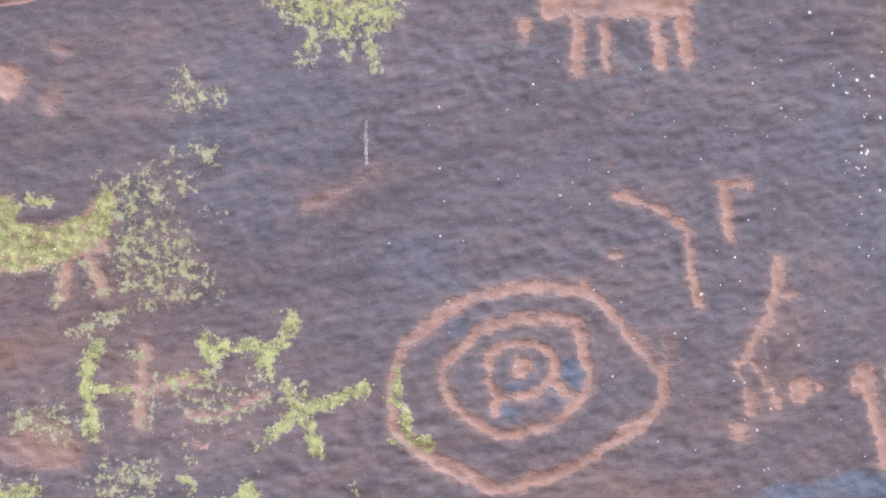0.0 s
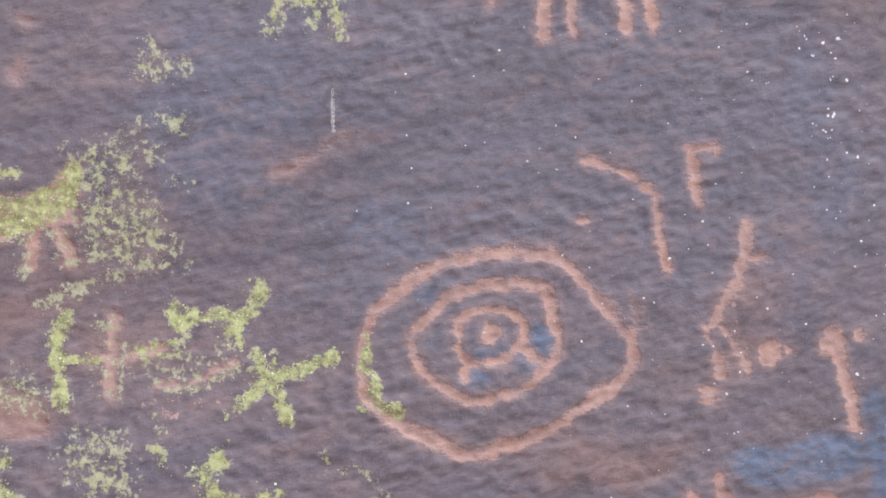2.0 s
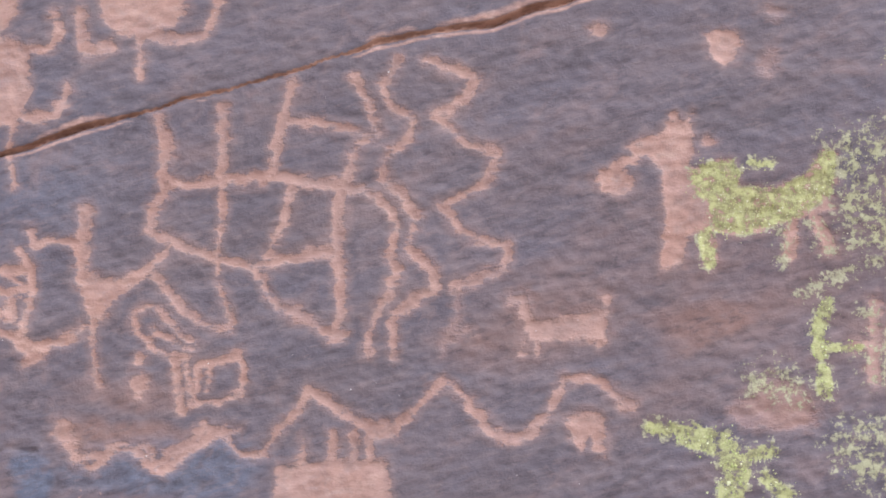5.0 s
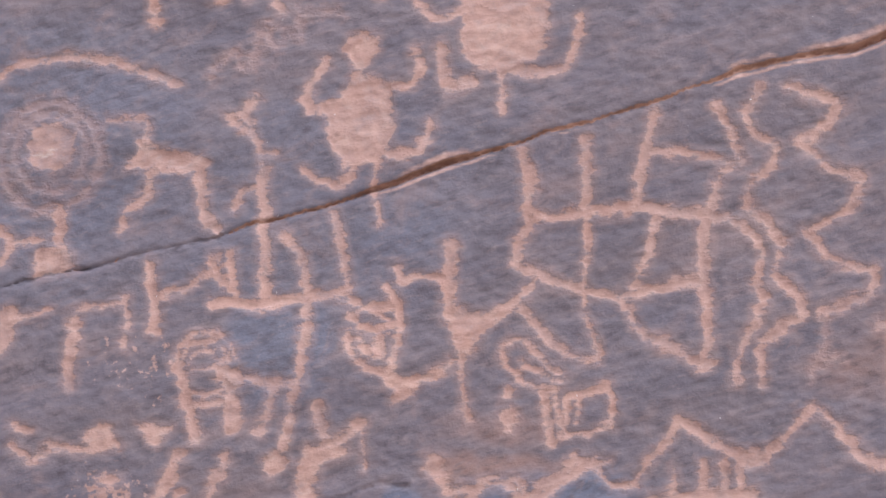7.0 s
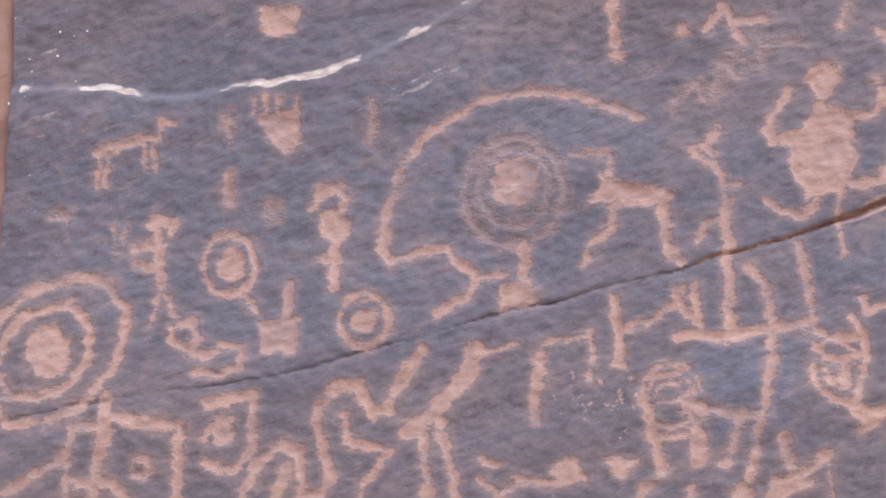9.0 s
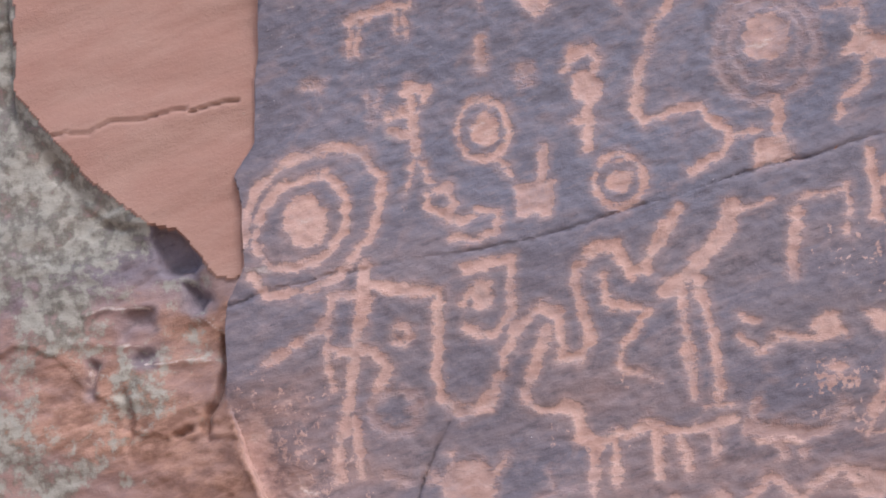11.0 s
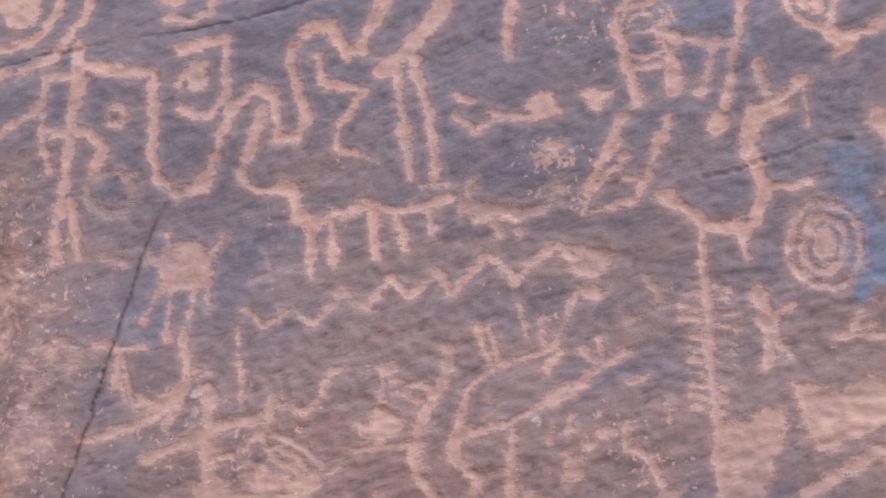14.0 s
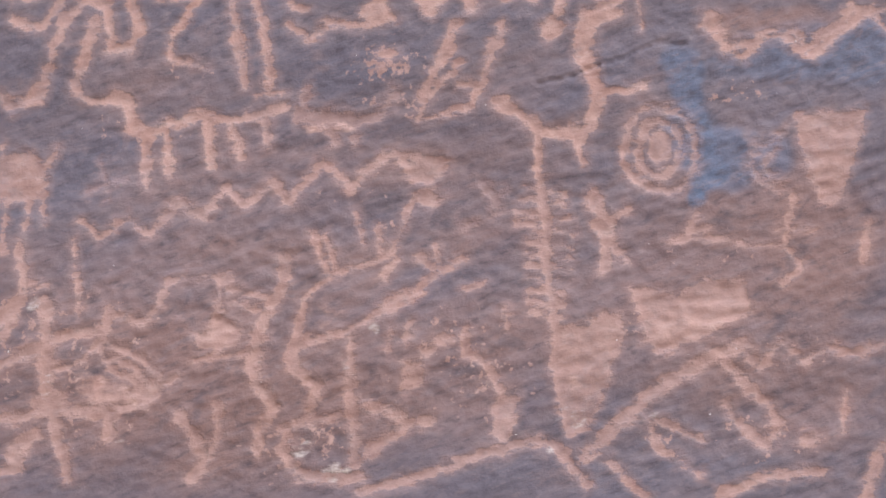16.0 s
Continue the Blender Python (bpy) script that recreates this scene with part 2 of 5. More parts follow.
petroglyph("dot_petroglyph", "round pinkish pecked dot on dark varnished rock",
           disc(2183, 2835, 24, 24),
           disc(2219, 2840, 9, 10))
petroglyph("club_petroglyph", "pecked club shape with rounded head",
           line(24, 2313, 2847, 2324, 2806, 2338, 2754, 2349, 2704),
           disc(2300, 2863, 26, 26),
           disc(2350, 2879, 11, 11))
petroglyph("dot_petroglyph", "tiny pale pecked dot on dark varnished rock",
           disc(1825, 3059, 11, 9))
petroglyph("arch_petroglyph", "nested pecked arches beside a blue-grey stain",
           line(15, 2163, 2492, 2194, 2537, 2237, 2565, 2290, 2575, 2345, 2555, 2389, 2510),
           line(13, 2211, 2502, 2248, 2535, 2296, 2542, 2340, 2511))
petroglyph("patch_petroglyph", "broad uneven pecked pinkish patch",
           area(1908, 2492, 1982, 2514, 2077, 2521, 2152, 2515, 2163, 2474, 1909, 2462),
           line(23, 2034, 2561, 2066, 2521),
           line(24, 2092, 2595, 2100, 2553, 2120, 2513),
           line(27, 1718, 2524, 1760, 2524),
           line(29, 1741, 2520, 1736, 2453))
petroglyph("mark_petroglyph", "small faint pecked mark near the rock edge",
           line(20, 2507, 2589, 2521, 2543))
petroglyph("mark_petroglyph", "faint reddish pecked smear beside the rings",
           line(15, 1925, 2914, 1933, 2873),
           line(12, 1253, 3107, 1314, 3142, 1375, 3188))
petroglyph("animal_petroglyph", "pecked four-legged shape with straight legs",
           area(1655, 3552, 1965, 3578, 1956, 3516, 1673, 3491),
           line(28, 1737, 3496, 1742, 3404),
           line(26, 1790, 3500, 1798, 3414),
           line(26, 1892, 3508, 1900, 3422),
           line(28, 1938, 3516, 1951, 3434),
           disc(1642, 3471, 15, 17))
petroglyph("animal_petroglyph", "pecked long-necked animal shape partly grown over with lichen",
           line(22, 542, 3097, 510, 3075, 494, 3052),
           disc(504, 3046, 32, 22),
           area(518, 3109, 583, 3134, 611, 3159, 644, 3150, 642, 3083, 693, 3023, 685, 2960, 634, 2952, 627, 2898, 587, 2888, 593, 2958, 585, 3066, 562, 3092, 534, 3084),
           line(9, 609, 3170, 616, 3143),
           line(9, 638, 3171, 634, 3145),
           area(640, 3078, 712, 3091, 730, 3038, 794, 3037, 848, 3064, 882, 3109, 898, 3101, 892, 2996, 788, 2970, 727, 2952, 677, 2960),
           line(26, 669, 2955, 672, 2904),
           line(22, 819, 2973, 816, 2919),
           line(22, 861, 2991, 889, 2932))
petroglyph("animal_petroglyph", "small pecked dog-like shape with short legs",
           area(338, 2806, 364, 2794, 477, 2814, 496, 2786, 491, 2759, 350, 2749, 335, 2779),
           line(15, 315, 2827, 350, 2834),
           line(24, 340, 2830, 349, 2781),
           line(11, 342, 2753, 340, 2728),
           line(11, 366, 2753, 368, 2729),
           line(10, 474, 2765, 477, 2749),
           line(10, 487, 2810, 489, 2841))
petroglyph("disc_petroglyph", "pale rounded pecked disc on dark varnished rock",
           area(665, 3312, 692, 3327, 723, 3324, 732, 3298, 719, 3272, 693, 3263, 671, 3276))
petroglyph("disc_petroglyph", "small faint pecked disc on dark varnished rock",
           disc(776, 3263, 16, 22),
           disc(789, 3360, 17, 11))
petroglyph("mark_petroglyph", "small pale pecked mark on dark varnished rock",
           disc(473, 3325, 15, 13),
           disc(675, 3121, 9, 8))
petroglyph("cross_petroglyph", "pecked cross figure among lichen",
           line(24, 969, 2836, 970, 2693),
           line(20, 934, 2757, 995, 2765, 1055, 2782),
           line(14, 1056, 2716, 1107, 2718, 1188, 2761))
petroglyph("patch_petroglyph", "faint pinkish pecked patch beside lichen",
           area(713, 2634, 747, 2667, 793, 2699, 854, 2660, 869, 2610, 733, 2604))
petroglyph("block_petroglyph", "solid pecked block with finger-like fringe on top",
           area(-92, 2532, 102, 2539, 111, 2419, -94, 2414),
           line(14, -48, 2535, -49, 2573),
           line(14, 2, 2536, 6, 2585),
           line(16, 42, 2537, 43, 2586),
           line(14, 72, 2538, 69, 2573))
petroglyph("mountain_petroglyph", "long pecked peaked line with knob ends",
           disc(-477, 2589, 17, 13),
           line(17, -474, 2585, -441, 2535, -396, 2540, -372, 2561, -331, 2556, -301, 2528, -251, 2558, -217, 2597, -181, 2577, -151, 2547, -116, 2547, -81, 2598, -37, 2661, 19, 2629, 69, 2599, 109, 2593, 149, 2629, 204, 2682, 239, 2650, 279, 2595, 318, 2575, 358, 2591, 388, 2631, 419, 2687, 479, 2687, 518, 2650),
           disc(526, 2644, 20, 15),
           disc(94, 2589, 26, 20))
petroglyph("arch_petroglyph", "small thick pecked arch on dark varnished rock",
           area(422, 2619, 447, 2630, 476, 2627, 490, 2601, 489, 2553, 467, 2556, 461, 2586, 443, 2563, 423, 2579))
petroglyph("mark_petroglyph", "blurred pecked mark on dark varnished rock",
           line(13, 223, 2838, 228, 2793, 201, 2740),
           line(14, 209, 2758, 245, 2768))
petroglyph("turtle_petroglyph", "pecked rounded body with head and curled limbs",
           area(-632, 3365, -604, 3371, -573, 3366, -575, 3340, -591, 3316, -598, 3296, -614, 3296, -626, 3317, -636, 3341),
           area(-604, 3298, -578, 3283, -550, 3267, -547, 3241, -542, 3220, -546, 3179, -562, 3156, -570, 3127, -598, 3122, -638, 3118, -644, 3136, -659, 3159, -669, 3190, -672, 3211, -685, 3227, -697, 3232, -670, 3239, -644, 3247, -634, 3268, -616, 3294),
           line(17, -670, 3310, -693, 3284, -707, 3248, -695, 3230),
           line(19, -471, 3204, -486, 3173, -506, 3148, -530, 3143, -554, 3146),
           line(17, -710, 3120, -684, 3100, -651, 3087, -625, 3102, -621, 3120),
           line(13, -577, 3128, -577, 3086, -570, 3022),
           line(16, -545, 3270, -510, 3276, -495, 3308, -507, 3342))
petroglyph("lattice_petroglyph", "large pecked lattice of crossing wavy lines",
           line(24, -313, 3145, -302, 3096, -301, 3022),
           line(18, -202, 3168, -199, 3024),
           line(20, -80, 3210, -90, 3148, -110, 3055),
           line(18, -301, 3019, -246, 3034, -175, 3035, -110, 3045, -24, 3030, 57, 3025, 98, 2995, 118, 2964, 103, 2903, 118, 2883, 93, 2821, 73, 2791, 68, 2725),
           line(21, -296, 3019, -321, 2983, -321, 2942),
           line(19, -326, 2947, -265, 2911, -194, 2891, -134, 2883, -63, 2902, 7, 2915),
           line(16, -74, 3020, -89, 2963, -119, 2897),
           line(19, 12, 3015, 7, 2964, 12, 2882, 18, 2801, 6, 2760),
           line(18, -134, 2881, -118, 2841, -93, 2810, -42, 2790, 3, 2760),
           line(15, -85, 3146, -24, 3143, 67, 3123),
           line(16, 36, 3226, 62, 3180, 77, 3128, 37, 3095, 27, 3036),
           disc(8, 2760, 18, 17))
petroglyph("looped_petroglyph", "pecked looping line hanging below the lattice",
           line(16, -200, 3014, -200, 2963, -204, 2901, -209, 2861, -183, 2800, -178, 2774, -213, 2769, -254, 2794, -284, 2830, -315, 2860))
petroglyph("wavy_petroglyph", "narrow pecked wavy line running downwards",
           line(16, 117, 3263, 87, 3211, 107, 3175, 143, 3149, 133, 3118, 87, 3082, 87, 3046, 128, 3005, 153, 2975, 138, 2924, 178, 2883, 183, 2847, 128, 2812, 108, 2801, 111, 2725))
petroglyph("zigzag_petroglyph", "pecked zigzag of connected half diamonds",
           line(16, 163, 3263, 249, 3232, 233, 3191, 178, 3160, 228, 3119, 294, 3088, 269, 3037, 193, 3000, 229, 2955, 309, 2924, 309, 2884, 219, 2853))
petroglyph("rake_petroglyph", "pecked comb of upright strokes on a base line",
           line(20, -871, 2875, -790, 2873, -719, 2883, -623, 2896),
           line(20, -783, 3021, -777, 2970, -775, 2893),
           line(15, -747, 3001, -710, 2960, -697, 2899),
           line(16, -651, 3041, -640, 2981, -626, 2899),
           line(14, -837, 2960, -829, 2893),
           line(16, -873, 2959, -846, 2908))
petroglyph("hook_petroglyph", "thick pecked hook shape on dark varnished rock",
           line(22, -984, 2949, -973, 2897, -976, 2826),
           line(15, -970, 2887, -922, 2903, -882, 2929, -860, 2959),
           line(18, -896, 3091, -882, 3021))
petroglyph("cross_petroglyph", "pecked branching stick shape on dark varnished rock",
           line(20, -677, 2683, -666, 2635),
           line(17, -691, 2605, -651, 2622, -603, 2655),
           line(25, -691, 2605, -706, 2529),
           line(8, -603, 2652, -598, 2571))
petroglyph("frog_petroglyph", "pecked figure with broad body and raised limbs",
           line(17, -541, 2940, -529, 2916, -496, 2923, -450, 2916),
           line(25, -442, 2982, -440, 2941, -445, 2890, -450, 2849),
           area(-455, 2849, -425, 2865, -379, 2857, -339, 2877, -304, 2904, -284, 2922, -304, 2879, -369, 2828, -395, 2810, -410, 2776, -432, 2768, -442, 2809),
           line(17, -425, 2768, -418, 2717, -412, 2661))
petroglyph("turtle_petroglyph", "pecked broad rounded body with curved limbs",
           disc(-344, 3432, 79, 60),
           area(-414, 3437, -269, 3436, -262, 3383, -269, 3332, -293, 3313, -333, 3301, -369, 3294, -395, 3297, -418, 3318, -425, 3354, -418, 3396),
           line(20, -328, 3303, -283, 3290, -237, 3302, -214, 3341, -206, 3393),
           line(24, -459, 3339, -456, 3287, -445, 3266, -405, 3276),
           line(14, -354, 3296, -346, 3223),
           line(18, -497, 3423, -476, 3396, -440, 3396, -410, 3411))
petroglyph("squiggle_petroglyph", "faint shallow pecked squiggles on dark varnished rock",
           line(11, -879, 3283, -863, 3319, -833, 3340, -817, 3308),
           line(11, -799, 3313, -785, 3381, -756, 3347, -746, 3370, -715, 3367, -715, 3406, -648, 3410))
petroglyph("pole_petroglyph", "pecked pole with a forked tip",
           line(15, -840, 3215, -801, 3188, -782, 3150, -778, 3088, -775, 3031),
           line(15, -791, 3246, -816, 3223, -801, 3192),
           line(11, -780, 3152, -760, 3145),
           line(14, -831, 3047, -821, 3072, -784, 3088),
           line(24, -780, 3119, -775, 3037))
petroglyph("animal_petroglyph", "pecked stick animal with angular limbs",
           line(13, -1063, 3217, -989, 3211, -993, 3173),
           area(-1011, 3178, -983, 3164, -950, 3152, -893, 3145, -884, 3126, -919, 3118, -960, 3119, -1029, 3119, -1013, 3150),
           line(16, -975, 3121, -988, 3074, -1022, 3049, -1036, 3010),
           line(17, -900, 3128, -890, 3089, -885, 3046, -869, 3015))
petroglyph("hand_petroglyph", "pecked lines like a hand with long fingers",
           line(12, -354, 2792, -334, 2808, -304, 2802, -274, 2762, -239, 2741),
           line(12, -354, 2788, -334, 2752, -289, 2721, -254, 2716),
           line(11, -314, 2767, -279, 2747, -247, 2730),
           line(14, -274, 2716, -271, 2665, -263, 2619),
           line(12, -253, 2716, -249, 2645))
petroglyph("square_petroglyph", "pecked rounded square with inner ring",
           line(15, -166, 2726, -157, 2700, -159, 2655, -199, 2637, -244, 2640, -237, 2670, -234, 2704, -199, 2716, -166, 2726),
           line(12, -217, 2701, -217, 2657))
petroglyph("dot_petroglyph", "two pecked dots one above the other",
           disc(-336, 2711, 11, 10),
           disc(-340, 2665, 17, 24))
petroglyph("ring_petroglyph", "softly pecked concentric rings round a solid disc",
           ring(-1165, 3156, 66, 72, 15),
           ring(-1165, 3147, 91, 99, 17))
petroglyph("disc_petroglyph", "solid pecked disc inside concentric rings",
           disc(-1163, 3161, 45, 48))
petroglyph("stand_petroglyph", "pecked stem with a solid foot and bent arms",
           line(25, -1146, 3049, -1148, 2994),
           area(-1194, 2975, -1129, 2991, -1121, 2939, -1190, 2920),
           line(16, -1185, 2990, -1227, 2991, -1247, 2960, -1307, 2928))
petroglyph("arc_petroglyph", "long pecked arc curling over concentric rings",
           line(17, -1237, 2991, -1273, 3018, -1289, 3044, -1330, 3045, -1361, 3030, -1392, 3024, -1408, 3047, -1403, 3099, -1383, 3161, -1362, 3213, -1321, 3254, -1269, 3289, -1217, 3319, -1145, 3333, -1072, 3325, -1010, 3308, -936, 3277))
petroglyph("block_petroglyph", "short solid pecked block on dark varnished rock",
           area(-1638, 3501, -1559, 3502, -1568, 3445, -1627, 3446))
petroglyph("pole_petroglyph", "straight pecked upright stroke on dark varnished rock",
           line(23, -987, 3506, -977, 3394))
petroglyph("bird_petroglyph", "pecked bird-like sprawl on dark varnished rock",
           line(13, -814, 3438, -783, 3477),
           line(13, -781, 3474, -751, 3415),
           line(12, -763, 3449, -707, 3447),
           disc(-861, 3434, 12, 9),
           line(10, -574, 3441, -559, 3477))
petroglyph("ring_petroglyph", "large pecked oval rings round a solid core beside the broken edge",
           line(19, -1967, 3002, -1913, 2997, -1882, 2938, -1888, 2865, -1926, 2804, -1969, 2764, -2033, 2738, -2098, 2736, -2129, 2777),
           line(18, -2143, 2835, -2139, 2877, -2117, 2939, -2052, 2988, -1967, 3002),
           line(18, -1978, 2948, -1946, 2910, -1952, 2847, -1990, 2807, -2044, 2783, -2097, 2791, -2123, 2834, -2112, 2886, -2074, 2937, -2021, 2955, -1978, 2948),
           disc(-2027, 2873, 41, 49))
petroglyph("animal_petroglyph", "small pecked four-legged stick animal",
           line(11, -1938, 3178, -1935, 3236),
           line(11, -1922, 3180, -1917, 3237),
           line(17, -1943, 3236, -1878, 3254, -1823, 3261),
           line(10, -1851, 3258, -1849, 3205),
           line(10, -1835, 3257, -1834, 3204),
           line(12, -1825, 3259, -1817, 3293, -1795, 3292))
petroglyph("paw_petroglyph", "pecked paw print with short claws",
           area(-1638, 3298, -1559, 3311, -1559, 3246, -1590, 3227, -1621, 3258),
           line(10, -1643, 3304, -1645, 3323),
           line(10, -1620, 3302, -1624, 3330),
           line(9, -1597, 3306, -1599, 3333),
           line(9, -1567, 3308, -1567, 3328))
petroglyph("mark_petroglyph", "faint pecked leaf-like mark on dark varnished rock",
           disc(-1694, 3286, 13, 15),
           line(6, -1692, 3275, -1685, 3238))
petroglyph("mark_petroglyph", "short blurred pecked stroke on dark varnished rock",
           line(14, -1420, 3312, -1429, 3247))
petroglyph("mark_petroglyph", "small pecked wedge on dark varnished rock",
           line(19, -1690, 3190, -1691, 3140))
petroglyph("plant_petroglyph", "rough pecked plume on a stalk",
           line(17, -1536, 3119, -1520, 3155, -1488, 3163, -1472, 3142, -1479, 3116),
           disc(-1495, 3091, 29, 31),
           line(21, -1492, 3070, -1497, 2981),
           disc(-1499, 3028, 23, 8))
petroglyph("ring_petroglyph", "small pecked ring with a solid core",
           ring(-1688, 3024, 48, 53, 14),
           disc(-1687, 3024, 25, 27))
petroglyph("ring_petroglyph", "small pecked ring with a pale core",
           ring(-1438, 2914, 44, 48, 13),
           disc(-1438, 2916, 23, 23))
petroglyph("pot_petroglyph", "solid pecked pot shape with two prongs",
           area(-1642, 2924, -1556, 2924, -1561, 2858, -1624, 2857),
           line(18, -1662, 2967, -1634, 2928),
           line(18, -1576, 2985, -1585, 2921))
petroglyph("stick_petroglyph", "pecked stick figure with side loops",
           disc(-1824, 3108, 23, 17),
           line(16, -1822, 3092, -1819, 3040, -1814, 2987),
           line(12, -1870, 3057, -1817, 3065),
           line(13, -1862, 3033, -1815, 3018),
           line(12, -1790, 3106, -1801, 3083),
           line(13, -1813, 2987, -1824, 2951, -1838, 2913),
           line(14, -1813, 2987, -1787, 2933))
petroglyph("snake_petroglyph", "pecked looping s-shaped line on dark varnished rock",
           line(15, -1767, 2870, -1790, 2883, -1792, 2915, -1753, 2921, -1743, 2889, -1765, 2867, -1723, 2852, -1703, 2875, -1664, 2867, -1662, 2833, -1704, 2820, -1744, 2829))
petroglyph("mark_petroglyph", "pale blurred pecked spot on dark varnished rock",
           disc(-2008, 3123, 20, 16),
           line(9, -1907, 3102, -1900, 3049),
           line(9, -1880, 3106, -1889, 3075),
           disc(-1610, 3123, 17, 23))
petroglyph("stroke_petroglyph", "wide pecked stroke crossing below the crack",
           line(28, -1911, 2777, -1915, 2720))
petroglyph("cross_petroglyph", "tall pecked cross with drooping arms",
           line(24, -1909, 2782, -1916, 2712, -1932, 2640, -1947, 2548, -1958, 2476),
           line(16, -1918, 2735, -1971, 2730, -1985, 2680),
           line(21, -1983, 2683, -2027, 2651, -2097, 2614),
           line(13, -1984, 2664, -1988, 2602, -1979, 2560),
           line(17, -1985, 2631, -1900, 2623, -1872, 2593, -1897, 2547),
           line(20, -1967, 2476, -1972, 2392),
           line(20, -1938, 2506, -1924, 2402))
petroglyph("meander_petroglyph", "long pecked meandering line with u-shaped loops",
           line(21, -1903, 2753, -1846, 2734, -1774, 2729, -1783, 2647, -1783, 2543, -1738, 2502, -1695, 2518, -1661, 2598, -1628, 2658, -1585, 2697, -1554, 2672, -1552, 2597, -1521, 2595, -1498, 2640, -1521, 2714, -1520, 2755, -1487, 2794, -1446, 2797, -1425, 2747, -1396, 2749, -1373, 2797, -1329, 2861),
           line(21, -1580, 2650, -1599, 2595, -1622, 2534, -1607, 2508, -1529, 2504, -1521, 2452))
petroglyph("squiggle_petroglyph", "pale pecked angular squiggle on dark varnished rock",
           line(15, -1474, 2742, -1468, 2695, -1388, 2675, -1442, 2616, -1444, 2575, -1380, 2555))
petroglyph("ring_petroglyph", "broken pecked ring with dotted middle",
           line(18, -1724, 2765, -1676, 2780, -1639, 2778, -1643, 2680, -1681, 2643, -1727, 2659),
           disc(-1697, 2722, 23, 25),
           line(13, -1731, 2706, -1714, 2731))
petroglyph("ring_petroglyph", "tiny pecked ring on dark varnished rock",
           ring(-1846, 2653, 16, 16, 11))
petroglyph("ring_petroglyph", "blurred pecked ring on dark varnished rock",
           line(17, -1895, 2545, -1850, 2550, -1819, 2528, -1831, 2487, -1863, 2475, -1899, 2493, -1904, 2524, -1895, 2545))
petroglyph("pole_petroglyph", "pecked figure with two long straight legs",
           line(31, -1235, 2860, -1260, 2800, -1313, 2742, -1358, 2712),
           line(14, -1232, 2852, -1165, 2866),
           line(21, -1330, 2712, -1323, 2620, -1312, 2515),
           line(21, -1301, 2731, -1277, 2627, -1265, 2524))
petroglyph("post_petroglyph", "angular pecked post shape on dark varnished rock",
           line(22, -1118, 2853, -1123, 2728),
           line(14, -1116, 2863, -1026, 2879),
           line(12, -1026, 2887, -1025, 2793))
petroglyph("animal_petroglyph", "pecked long-backed animal shape with many legs",
           line(21, -1521, 2452, -1490, 2435, -1448, 2458, -1386, 2474, -1345, 2457, -1283, 2459, -1237, 2477),
           line(20, -1495, 2435, -1498, 2353),
           line(19, -1459, 2443, -1456, 2367),
           line(21, -1381, 2459, -1379, 2378),
           line(21, -1340, 2452, -1326, 2385),
           line(18, -1277, 2454, -1279, 2411),
           line(14, -1292, 2495, -1241, 2497))
petroglyph("animal_petroglyph", "blurred pecked animal shape with ragged back",
           line(31, -1212, 2460, -1171, 2453, -1121, 2443),
           line(20, -1121, 2443, -1059, 2457, -1041, 2491),
           line(16, -1200, 2500, -1207, 2460),
           line(15, -1157, 2437, -1153, 2404),
           line(15, -1121, 2435, -1117, 2404))
petroglyph("bug_petroglyph", "solid round pecked body with thin legs and horns",
           disc(-1732, 2376, 49, 48),
           line(12, -1774, 2347, -1810, 2275),
           line(12, -1756, 2336, -1765, 2249),
           line(11, -1720, 2334, -1722, 2281),
           line(10, -1691, 2348, -1693, 2292),
           line(12, -1757, 2413, -1761, 2437),
           line(11, -1684, 2394, -1657, 2423),
           line(15, -1813, 2395, -1773, 2386))
petroglyph("star_petroglyph", "small faint pecked star on dark varnished rock",
           line(11, -1610, 2344, -1543, 2364),
           line(11, -1575, 2390, -1571, 2327))
petroglyph("zigzag_petroglyph", "long pecked zigzag ending in a solid head",
           line(17, -1620, 2290, -1590, 2262, -1532, 2289, -1497, 2262, -1443, 2315, -1393, 2287, -1350, 2338, -1320, 2302, -1268, 2343, -1238, 2304, -1175, 2372, -1126, 2324, -1047, 2385, -1021, 2354),
           disc(-993, 2350, 40, 26),
           disc(-990, 2297, 22, 14))
petroglyph("mark_petroglyph", "blotchy pecked scraps near the broken edge",
           line(19, -1967, 2254, -1925, 2232, -1947, 2200),
           line(15, -2032, 2206, -1990, 2194, -2017, 2154),
           disc(-2047, 2393, 23, 28),
           line(17, -1878, 2396, -1841, 2390))
petroglyph("figure_petroglyph", "small pecked figure with outstretched arms",
           line(13, -1894, 2235, -1808, 2230),
           line(19, -1854, 2228, -1862, 2162),
           line(13, -1854, 2167, -1834, 2130))
petroglyph("stroke_petroglyph", "broad pecked slanting stroke with branches",
           area(-1932, 2065, -1877, 2081, -1818, 2101, -1791, 2133, -1738, 2168, -1710, 2177, -1728, 2135, -1782, 2097, -1835, 2077, -1893, 2059),
           line(16, -1734, 2260, -1725, 2217, -1722, 2174),
           line(14, -1853, 2228, -1842, 2171, -1823, 2124),
           line(12, -1635, 2258, -1632, 2202, -1630, 2120),
           line(12, -1727, 2181, -1685, 2179))
